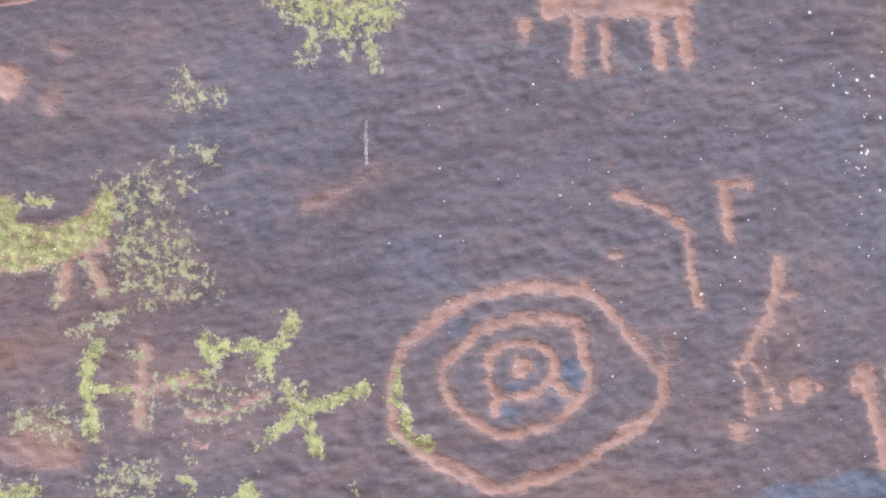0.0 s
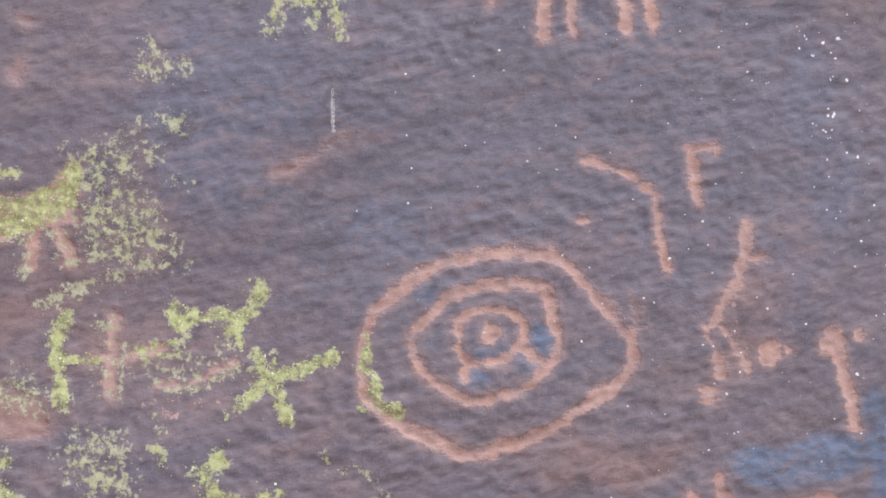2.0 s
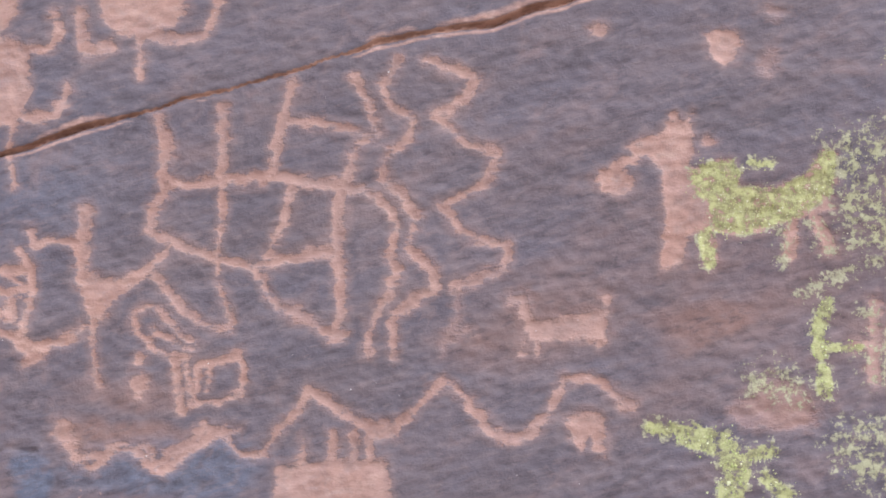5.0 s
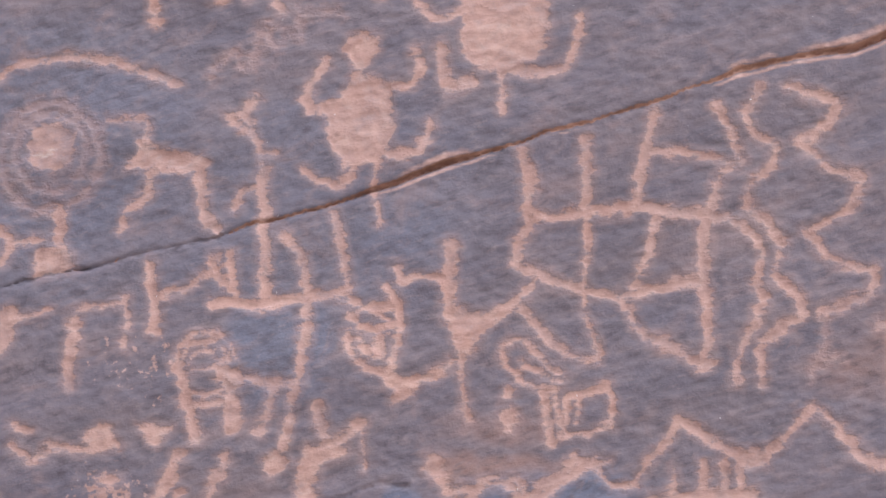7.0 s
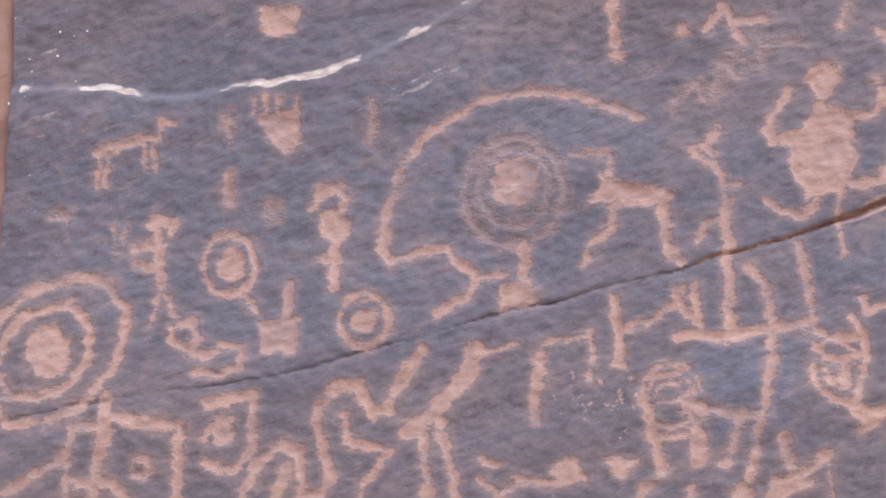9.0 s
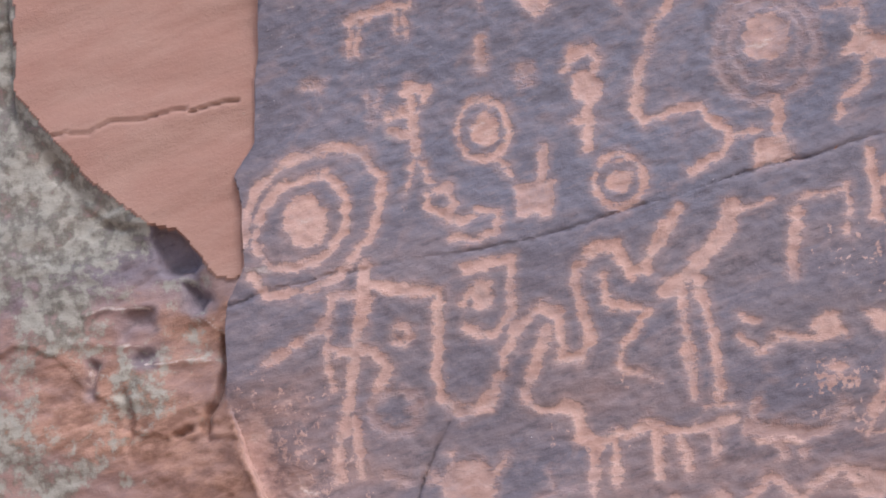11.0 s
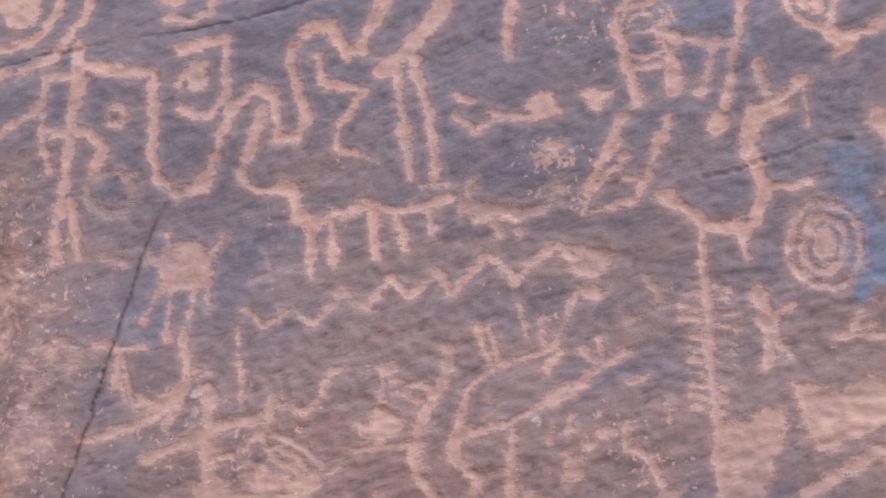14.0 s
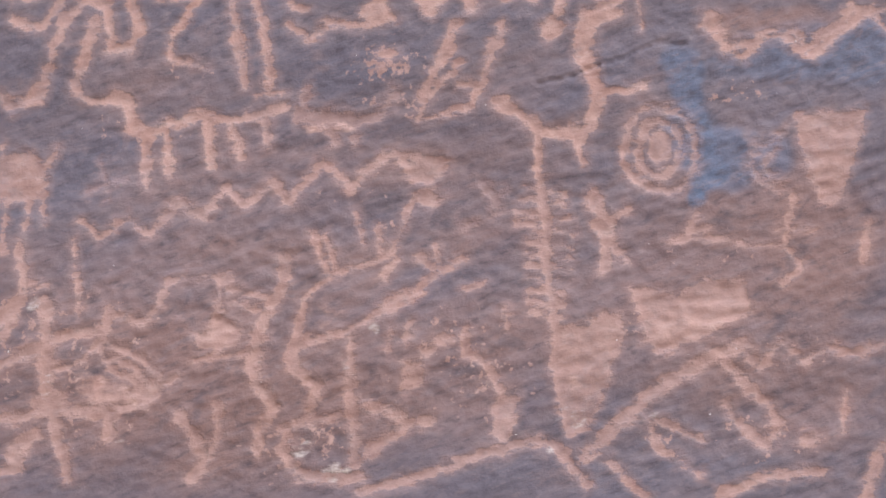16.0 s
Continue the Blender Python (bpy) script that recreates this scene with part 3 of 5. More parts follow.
petroglyph("figure_petroglyph", "large pale pecked stick figure with outstretched arms",
           disc(-1689, 2137, 21, 27),
           line(28, -1687, 2102, -1687, 2031, -1689, 1970),
           line(25, -1683, 1959, -1675, 1898, -1662, 1827),
           line(23, -1799, 2031, -1773, 2040, -1725, 2055, -1689, 2071, -1652, 2088, -1584, 2096, -1572, 2124),
           line(20, -1797, 1940, -1719, 1946, -1667, 1954, -1606, 1945, -1523, 1957),
           disc(-1690, 1965, 34, 26),
           line(15, -1579, 2091, -1591, 2056, -1572, 2025),
           line(13, -1670, 2025, -1623, 2038, -1585, 2076))
petroglyph("stroke_petroglyph", "curved pecked strokes at the panel foot",
           line(17, -1740, 2251, -1729, 2185, -1749, 2125, -1771, 2086),
           line(14, -1731, 2165, -1687, 2178),
           line(24, -1796, 1843, -1762, 1854, -1750, 1890, -1716, 1910))
petroglyph("fish_petroglyph", "pecked slanting fish-like shape with forked tail",
           line(17, -1238, 2048, -1161, 2064, -1099, 2089, -1034, 2120),
           area(-1103, 2097, -1066, 2130, -1034, 2135, -1033, 2108, -1068, 2084),
           line(18, -1031, 2118, -989, 2156, -934, 2184),
           line(13, -1015, 2196, -986, 2168),
           line(11, -984, 2211, -977, 2176),
           line(14, -1235, 2050, -1219, 2128, -1182, 2166, -1130, 2179, -1063, 2201, -1035, 2255, -1013, 2294),
           line(12, -1199, 2243, -1178, 2176),
           line(11, -1179, 2242, -1164, 2184),
           line(11, -1119, 2279, -1113, 2225),
           line(11, -1083, 2252, -1077, 2205),
           line(11, -1077, 2159, -1051, 2195),
           line(19, -1238, 2048, -1245, 2008, -1203, 1974, -1223, 1914))
petroglyph("pole_petroglyph", "straight pecked pole on dark varnished rock",
           line(20, -1141, 2053, -1143, 1953, -1141, 1827))
petroglyph("fork_petroglyph", "pecked slanting fork strokes on dark varnished rock",
           line(16, -928, 2603, -977, 2499, -1004, 2438),
           line(16, -843, 2588, -893, 2479, -918, 2450),
           line(15, -1002, 2436, -910, 2455),
           line(13, -974, 2484, -921, 2537),
           line(13, -923, 2496, -898, 2495))
petroglyph("horn_petroglyph", "pecked curved horns with a side prong",
           line(24, -640, 2609, -683, 2593, -701, 2549, -690, 2503, -675, 2461, -699, 2412, -740, 2399, -790, 2408, -819, 2434, -854, 2462),
           line(18, -677, 2467, -596, 2472),
           line(16, -791, 2402, -794, 2322),
           line(13, -718, 2393, -711, 2348),
           disc(-720, 2398, 26, 22))
petroglyph("centipede_petroglyph", "pecked upright spine with many short ribs",
           line(24, -786, 2319, -783, 2236, -782, 2155, -778, 2060),
           line(11, -820, 2313, -790, 2302),
           line(11, -776, 2301, -746, 2289),
           line(11, -828, 2289, -790, 2280),
           line(11, -776, 2280, -746, 2272),
           line(11, -832, 2264, -789, 2254),
           line(11, -775, 2253, -743, 2246),
           line(11, -833, 2244, -790, 2232),
           line(11, -775, 2231, -739, 2221),
           line(11, -820, 2216, -789, 2205),
           line(11, -775, 2204, -740, 2193),
           line(11, -819, 2191, -789, 2184),
           line(11, -775, 2183, -739, 2175),
           line(11, -817, 2169, -789, 2162),
           line(11, -775, 2161, -747, 2153),
           line(11, -821, 2147, -789, 2140),
           line(11, -775, 2139, -748, 2131),
           line(11, -816, 2125, -789, 2117),
           line(11, -775, 2117, -754, 2110),
           line(11, -820, 2102, -788, 2095),
           line(11, -774, 2095, -755, 2089),
           line(12, -821, 2082, -788, 2077),
           line(12, -774, 2076, -766, 2074))
petroglyph("heart_petroglyph", "large solid pecked wedge with notched top",
           area(-784, 2063, -757, 2057, -726, 2057, -690, 2078, -660, 2071, -650, 2038, -673, 1989, -696, 1930, -725, 1867, -766, 1858, -777, 1934, -790, 1995))
petroglyph("sun_petroglyph", "pecked concentric polygonal rings on dark varnished rock",
           disc(-573, 2363, 20, 26),
           ring(-573, 2363, 38, 48, 13),
           ring(-573, 2361, 66, 76, 14))
petroglyph("wavy_petroglyph", "pecked wavy line with knob end",
           disc(-474, 2576, 19, 17),
           line(18, -471, 2570, -452, 2534, -423, 2517, -382, 2545, -351, 2553, -294, 2515, -242, 2557, -200, 2584, -160, 2590))
petroglyph("foot_petroglyph", "solid pecked tapering foot-like shape",
           area(-329, 2409, -269, 2408, -209, 2414, -219, 2345, -246, 2286, -261, 2251, -297, 2253, -314, 2300, -329, 2361))
petroglyph("arch_petroglyph", "blurred pecked half ring on dark varnished rock",
           line(13, -355, 2378, -396, 2357, -413, 2326, -399, 2300, -367, 2281),
           line(10, -367, 2351, -387, 2324, -376, 2306))
petroglyph("squiggle_petroglyph", "thin pecked scribbled lines on dark varnished rock",
           line(13, -508, 2253, -528, 2214, -500, 2218),
           line(10, -559, 2199, -509, 2203, -459, 2193, -420, 2181, -361, 2175),
           line(12, -344, 2267, -357, 2173, -336, 2142, -368, 2111),
           line(9, -369, 2208, -310, 2200))
petroglyph("star_petroglyph", "pecked star-like sprawl on dark varnished rock",
           line(26, -698, 2281, -679, 2245, -677, 2200, -683, 2158),
           line(16, -634, 2263, -669, 2240),
           line(16, -674, 2210, -643, 2170),
           disc(-676, 2230, 24, 24))
petroglyph("mark_petroglyph", "small blotchy pecked marks on dark varnished rock",
           line(20, -895, 2325, -867, 2291, -868, 2269),
           line(10, -845, 2314, -861, 2295),
           disc(-919, 2247, 16, 10))
petroglyph("mat_petroglyph", "broad pecked patch with rough streaks",
           area(-641, 2123, -593, 2113, -554, 2101, -502, 2132, -433, 2117, -426, 2066, -497, 2030, -594, 1993, -618, 2026))
petroglyph("line_petroglyph", "long pecked line running across the panel foot",
           line(21, -1133, 1783, -1051, 1798, -969, 1819, -898, 1840, -836, 1857, -782, 1845, -758, 1814, -732, 1774),
           line(23, -732, 1827, -675, 1874, -623, 1917, -561, 1959, -499, 1990, -434, 2005),
           line(16, -439, 1992, -411, 1971, -374, 2009, -341, 1972, -290, 1995, -251, 1980, -201, 1995))
petroglyph("tail_petroglyph", "pecked hooked loop on dark varnished rock",
           line(18, -475, 1979, -442, 1938, -400, 1896, -381, 1860, -408, 1830, -437, 1848, -465, 1874, -477, 1909),
           disc(-338, 1837, 19, 16))
petroglyph("triangle_petroglyph", "rough pecked triangle with whitish worn strokes",
           line(18, -1121, 1931, -1076, 1919, -1044, 1898, -1078, 1874, -1120, 1849),
           line(18, -1270, 1897, -1229, 1912, -1162, 1925),
           line(24, -1272, 1858, -1243, 1815, -1182, 1808, -1131, 1811),
           line(15, -1274, 1864, -1258, 1898))
petroglyph("mark_petroglyph", "scattered pecked dabs on dark rock",
           area(-1043, 2008, -1011, 2006, -1019, 1955, -1048, 1956),
           line(22, -1005, 2021, -969, 2044),
           line(15, -938, 2055, -934, 2013, -908, 2003),
           line(11, -861, 2094, -863, 2053),
           line(13, -1030, 2076, -1042, 2046),
           line(11, -1070, 2060, -1071, 2024),
           disc(-1014, 1901, 15, 12),
           line(11, -899, 2141, -927, 2131))
petroglyph("block_petroglyph", "small solid pecked block with flared top",
           area(-883, 1942, -845, 1933, -849, 1898, -867, 1853, -895, 1854, -899, 1890),
           line(13, -876, 1947, -893, 1985))
petroglyph("blotch_petroglyph", "tangled pecked strokes like a folded wing",
           line(12, -1570, 2070, -1520, 2042, -1485, 2005, -1507, 1971),
           line(11, -1571, 2045, -1531, 2023, -1501, 1991),
           line(11, -1577, 2025, -1542, 2008, -1510, 1983),
           area(-1541, 1983, -1499, 2003, -1470, 1997, -1492, 1970, -1523, 1949),
           line(12, -1486, 1990, -1454, 2001),
           line(25, -1580, 1944, -1582, 1902))
petroglyph("loop_petroglyph", "pecked u-shaped loop with thick foot",
           line(22, -1450, 1933, -1428, 1891, -1409, 1850, -1437, 1816),
           line(20, -1385, 1950, -1386, 1894, -1409, 1845))
petroglyph("stroke_petroglyph", "pecked strokes at the foot of the panel",
           line(20, -496, 1746, -421, 1772, -371, 1777, -316, 1780),
           line(17, -767, 1834, -737, 1781),
           line(10, -267, 1919, -278, 1850),
           line(22, -211, 1807, -240, 1724),
           line(16, -218, 2205, -227, 2146))
petroglyph("scratch_petroglyph", "pale scratched lines crossing beneath a long carving",
           line(9, -619, 1892, -565, 1864, -525, 1842),
           line(10, -614, 1886, -609, 1836, -568, 1809, -531, 1788),
           line(13, -690, 1818, -660, 1779, -629, 1746))
petroglyph("arm_petroglyph", "pecked bent line with a hand-like end",
           line(13, -1563, 2116, -1507, 2105, -1480, 2132, -1468, 2172, -1432, 2182, -1365, 2173),
           disc(-1365, 2171, 14, 14),
           area(-1424, 2076, -1400, 2077, -1384, 2108, -1361, 2105, -1331, 2083, -1343, 2059, -1376, 2045, -1417, 2055),
           line(15, -1423, 2027, -1387, 2034, -1325, 2038),
           line(11, -1366, 2161, -1373, 2111))
petroglyph("figure_petroglyph", "pecked leaning figure with a bent leg",
           line(25, -1245, 2198, -1257, 2150, -1286, 2111, -1304, 2062, -1318, 2022, -1312, 1981, -1282, 1939, -1311, 1901, -1317, 1863),
           line(10, -1356, 2153, -1321, 2145, -1275, 2131),
           line(11, -1347, 2130, -1312, 2118, -1284, 2101))
petroglyph("mask_petroglyph", "rough pecked mask-like rings with broken middle",
           line(13, -622, 2849, -602, 2866, -573, 2855, -549, 2835, -573, 2822, -602, 2830, -622, 2849),
           line(20, -551, 2901, -535, 2865, -536, 2809, -551, 2753),
           line(20, -642, 2887, -602, 2871, -551, 2866),
           line(15, -624, 2818, -617, 2779, -586, 2751, -551, 2740),
           line(13, -601, 2810, -586, 2781, -559, 2767),
           disc(-569, 2797, 15, 20),
           line(18, -551, 2740, -525, 2728, -480, 2743, -440, 2768),
           line(15, -551, 2730, -520, 2714, -541, 2700))
petroglyph("sheep_petroglyph", "pecked horned animal shape with striped arched body",
           line(8, -930, 2771, -928, 2800, -900, 2820, -860, 2822, -834, 2803, -822, 2760),
           line(8, -920, 2779, -905, 2804, -875, 2808, -849, 2799, -839, 2771),
           line(7, -910, 2771, -895, 2789, -870, 2791, -854, 2776),
           line(22, -927, 2766, -920, 2720, -909, 2669, -898, 2629),
           area(-869, 2771, -814, 2758, -811, 2730, -834, 2718, -846, 2728, -866, 2742),
           line(24, -844, 2745, -833, 2699, -828, 2651),
           line(10, -925, 2751, -895, 2759, -854, 2763),
           line(9, -915, 2720, -879, 2708, -849, 2722),
           line(8, -909, 2695, -884, 2688, -854, 2694),
           line(16, -819, 2745, -773, 2735, -712, 2729),
           line(17, -761, 2724, -767, 2679, -784, 2643),
           line(19, -698, 2877, -703, 2821, -712, 2760, -727, 2689, -742, 2618),
           disc(-754, 2587, 24, 22))
petroglyph("wavy_petroglyph", "short pecked row of patchy waves",
           line(14, -1228, 2621, -1192, 2590, -1152, 2620, -1116, 2614),
           disc(-1070, 2635, 26, 22),
           line(15, -1111, 2613, -1040, 2622),
           area(-1002, 2655, -938, 2654, -968, 2617),
           line(12, -1226, 2661, -1200, 2646),
           line(20, -921, 2599, -953, 2540),
           line(16, -847, 2593, -868, 2546),
           disc(-1044, 2559, 16, 10))

# ---- the rock face: one height field shared by the face, its neighbours and the carvings ----
STEP = 0.005
X0, X1, Z0, Z1 = -2.75, 2.78, 1.62, 3.70
xs, zs = np.arange(X0, X1, STEP), np.arange(Z0, Z1, STEP)
NX, NZ = len(xs), len(zs)
GX, GZ = np.meshgrid(xs, zs)
rng = np.random.default_rng(7)
# corners that slide onto cracks and broken edges so that these run clean
VX, VZ = GX.copy(), GZ.copy()


def value_noise(x, z, size_x, size_z, seed):
    """Smooth random field with cells of the given size in metres, from -1 to 1."""
    r = np.random.default_rng(seed)
    lattice = r.uniform(-1, 1, (256, 256))
    u, v = x / size_x + 1000, z / size_z + 1000
    i, j = np.floor(u).astype(int), np.floor(v).astype(int)
    f, g = u - i, v - j
    f, g = f * f * (3 - 2 * f), g * g * (3 - 2 * g)
    at = lambda a, b: lattice[a % 256, b % 256]
    return (at(i, j) * (1 - f) + at(i + 1, j) * f) * (1 - g) + (at(i, j + 1) * (1 - f) + at(i + 1, j + 1) * f) * g


def fractal(x, z, size_x, size_z, seed, octaves=4):
    return sum(value_noise(x, z, size_x / 2 ** k, size_z / 2 ** k, seed + k) / 2 ** k for k in range(octaves))


def rise(v, a, b):
    k = np.clip((v - a) / (b - a), 0, 1)
    return k * k * (3 - 2 * k)


def curve(p):
    q = np.array(p, float).reshape(-1, 2) / 1000
    return q[:, 0], q[:, 1]


# bedding runs up to the right by about seventeen degrees
BX, BZ = GX * math.cos(0.29) + GZ * math.sin(0.29), -GX * math.sin(0.29) + GZ * math.cos(0.29)
coarse = np.maximum(rise(GX, 0.9, 1.6), 0.8 * rise(GZ - 0.15 * GX, 2.75, 2.45)) + 0.25
H = 0.010 * fractal(BX, BZ, 0.9, 0.35, 10, 3) + 0.0013 * fractal(BX, BZ, 0.13, 0.04, 20, 4) + 0.0023 * coarse * np.clip(0.75 + 0.8 * fractal(BX, BZ, 0.3, 0.2, 27, 3), 0.1, 1.3) * (0.6 - np.abs(fractal(BX, BZ, 0.042, 0.026, 25, 3))) + 0.0012 * fractal(GX, GZ, 0.02, 0.012, 30, 2)
attrs = {k: np.zeros(GX.shape, np.float32) for k in ("peck", "bare", "rust", "pale", "blue", "red", "tan", "moss", "speck", "slab", "crust", "fade")}

# the long crack: the slab above stands proud, its broken underside is rust coloured
cx, cz = curve([-2260, 2700, -2178, 2724, -2055, 2751, -1902, 2784, -1693, 2799, -1588, 2820, -1433, 2859, -1278, 2901, -1124, 2937, -970, 2975,
                -833, 3006, -732, 3032, -631, 3063, -530, 3093, -429, 3126, -328, 3157, -227, 3184, -126, 3220, -25, 3252, 76, 3281,
                178, 3302, 279, 3323, 380, 3355, 482, 3388, 700, 3450, 1100, 3560, 1500, 3700])
above = GZ - np.interp(GX, cx, cz) + 0.006 * fractal(GX, GZ, 0.09, 0.3, 40, 5)
wide = np.interp(GX, [-2.2, -1.3, -0.8, -0.5, 0.0, 0.6], [0.002, 0.0025, 0.006, 0.012, 0.014, 0.012]) * (1 + 0.5 * fractal(GX, GZ, 0.16, 1.0, 50, 4))
wide = np.maximum(wide, 0.002)
proud = 0.30 * wide
inside = GX > -2.19
H += np.where(inside, proud * rise(above / wide, 0.25, 1.0), 0)
off_line = above - 0.15 * wide
on_line = inside & (np.abs(off_line) <= STEP / 2)
VZ = np.where(on_line, VZ - off_line, VZ)
H -= np.where(inside, (0.004 + 0.25 * wide) * np.clip(0.75 + 0.9 * fractal(GX, GZ, 0.11, 0.5, 45, 4), 0.15, 1.4) * np.maximum(on_line, np.exp(-(off_line / (0.0022 + 0.15 * wide)) ** 2)), 0)
attrs["rust"] = np.maximum(attrs["rust"], np.where(inside & (wide > 0.0055), rise(above, -0.003, 0.002) * rise(above / wide, 1.15, 0.6), 0))
attrs["bare"] = np.maximum(attrs["bare"], np.where(inside, 0.62 * np.exp(-((above + 0.006) / (0.003 + 0.2 * wide)) ** 2) * rise(wide, 0.004, 0.012), 0))
attrs["bare"] = np.maximum(attrs["bare"], np.where(inside, 0.6 * rise(above / wide, 0.5, 1.0) * rise(above / wide, 2.6, 1.1) * rise(wide, 0.006, 0.016), 0))

# thin cracks: one steep, one nearly level
tx, tz = curve([-1713, 2601, -1758, 2516, -1815, 2380, -1850, 2290, -1884, 2199, -1931, 2056, -1990, 1900])
off_line = GX - np.interp(GZ, tz[::-1], tx[::-1]) + 0.005 * fractal(GX, GZ, 0.3, 0.05, 60, 3)
on_line = (np.abs(off_line) <= STEP / 2) & (GZ < 2.60)
VX = np.where(on_line, VX - off_line, VX)
H -= np.where(GZ < 2.60, 0.011 * rise(GZ, 2.60, 2.35), 0) * np.maximum(on_line, np.exp(-(off_line / 0.003) ** 2))
tx, tz = curve([-790, 2488, -730, 2497, -664, 2519, -613, 2534, -572, 2551, -522, 2545])
off_line = GZ - np.interp(GX, tx, tz) + 0.004 * fractal(GX, GZ, 0.05, 0.3, 62, 3)
on_line = (np.abs(off_line) <= STEP / 2) & (GX > -0.79) & (GX < -0.52)
VZ = np.where(on_line, VZ - off_line, VZ)
H -= 0.0045 * on_line

# pale scratches run beside the bedding
SCRATCH = [-1995, 3121, -1914, 3136, -1789, 3183, -1621, 3250, -1475, 3291, -1330, 3347, -1180, 3412]
# a raised ledge with a white mineral rim
lx, lz = curve([-2100, 3358, -2067, 3359, -1966, 3359, -1859, 3341, -1774, 3332, -1647, 3358, -1531, 3367, -1447, 3399, -1364, 3434, -1280, 3479, -1228, 3504, -1000, 3620])
over = GZ - np.interp(GX, lx, lz) + 0.004 * fractal(GX, GZ, 0.06, 0.2, 70, 3)
onledge = (GX > -2.09) & (GX < -1.1)
H += 0.012 * rise(over, 0.010, -0.006) * rise(over, -0.30, -0.05) * rise(GX, -2.3, -2.05) * rise(GX, -1.1, -1.35)
attrs["pale"] = np.where(onledge, rise(over, -0.008 - 0.006 * rise(GX, -1.8, -1.5), 0.0) * rise(over, 0.018, 0.007) * (0.44 + 0.24 * rise(GX, -1.75, -1.45) + 0.6 * fractal(GX, GZ, 0.07, 0.04, 77, 5)), 0)
for path, w in ((SCRATCH, 0.007), ([v + (40 if k % 2 else 60) for k, v in enumerate(SCRATCH)], 0.004)):
    a, b = segments(path)
    d = seg_distance(GX, GZ + 0.006 * fractal(GX, GZ, 0.1, 0.1, 73, 3), a, b)
    attrs["pale"] = np.maximum(attrs["pale"], (0.24 + 0.28 * fractal(BX, BZ, 0.2, 0.04, 74, 4)) * np.exp(-(d / w) ** 2))
attrs["pale"] = np.maximum(attrs["pale"], np.where((GX < -1.6) & (GX > -2.1), 0.5 * rise(fractal(BX, BZ, 0.12, 0.03, 78, 4), 0.55, 1.2) * rise(GZ, 2.95, 3.2), 0))

# stains: (x, z, half width, half height, strength) in millimetres
BLUE = [(-512, 2452, 40, 45, 0.7), (-452, 2338, 70, 55, 0.65), (-323, 2531, 170, 28, 0.4), (-234, 2506, 80, 50, 0.45), (1700, 3250, 700, 420, 0.24), (-1500, 3150, 620, 330, 0.32), (-700, 3050, 320, 220, 0.22), (2170, 2625, 75, 45, 1), (2280, 2650, 75, 42, 1), (2380, 2710, 42, 75, 1), (2410, 2600, 42, 95, 1), (1474, 3007, 100, 60, 0.5), (1529, 2917, 30, 20, 0.7),
        (1655, 2806, 48, 18, 1.0), (1607, 2747, 40, 26, 1.0), (1752, 2836, 24, 26, 1.0), (1712, 2788, 32, 20, 1.0), (2280, 3185, 60, 50, 0.45), (1196, 3249, 150, 120, 0.38),
        (1142, 3200, 130, 170, 0.42), (-240, 2519, 130, 55, 0.6), (-520, 2483, 40, 70, 0.75), (-505, 2390, 55, 60, 0.85), (-478, 2325, 45, 45, 0.9), (-505, 2276, 25, 25, 1.0),
        (-393, 2325, 60, 40, 0.7), (-214, 2505, 90, 60, 0.6), (-335, 2520, 140, 40, 0.45), (-755, 2822, 90, 110, 0.45), (-542, 3010, 110, 50, 0.35), (-1974, 2347, 70, 40, 0.12), (-1800, 2270, 50, 50, 0.3), (2265, 3250, 55, 210, 0.4)]
RED = [(-311, 2571, 150, 36, 1), (-400, 2185, 200, 90, 0.8), (-430, 2583, 60, 30, 0.9), (-1000, 2320, 800, 260, 0.42), (-1500, 2500, 700, 160, 0.22), (1300, 2700, 420, 260, 0.4), (500, 2900, 400, 350, 0.3), (1283, 3130, 120, 50, 0.7), (1420, 3200, 100, 35, 0.6), (1850, 2620, 200, 80, 0.8), (2130, 2900, 120, 120, 0.7), (1295, 2700, 160, 120, 0.5), (660, 2787, 130, 60, 0.9), (814, 2650, 130, 60, 0.7),
       (257, 2735, 120, 50, 0.4), (-275, 3090, 90, 50, 0.45), (-301, 2180, 200, 260, 1.0), (-314, 1911, 220, 160, 0.8), (-850, 2219, 160, 80, 0.8), (-1312, 2080, 200, 130, 0.8), (-352, 2655, 160, 60, 0.8),
       (-450, 2120, 420, 330, 0.8), (-950, 2000, 450, 230, 0.65), (-1350, 2200, 450, 110, 0.6), (-1450, 2000, 600, 270, 0.95), (-1750, 2150, 300, 160, 0.7), (1900, 2900, 300, 160, 0.35), (1000, 2850, 500, 220, 0.35), (-1982, 2080, 160, 130, 0.9), (-1500, 2200, 220, 70, 0.6), (-1560, 1930, 260, 130, 0.8), (-2060, 2450, 60, 130, 0.8)]
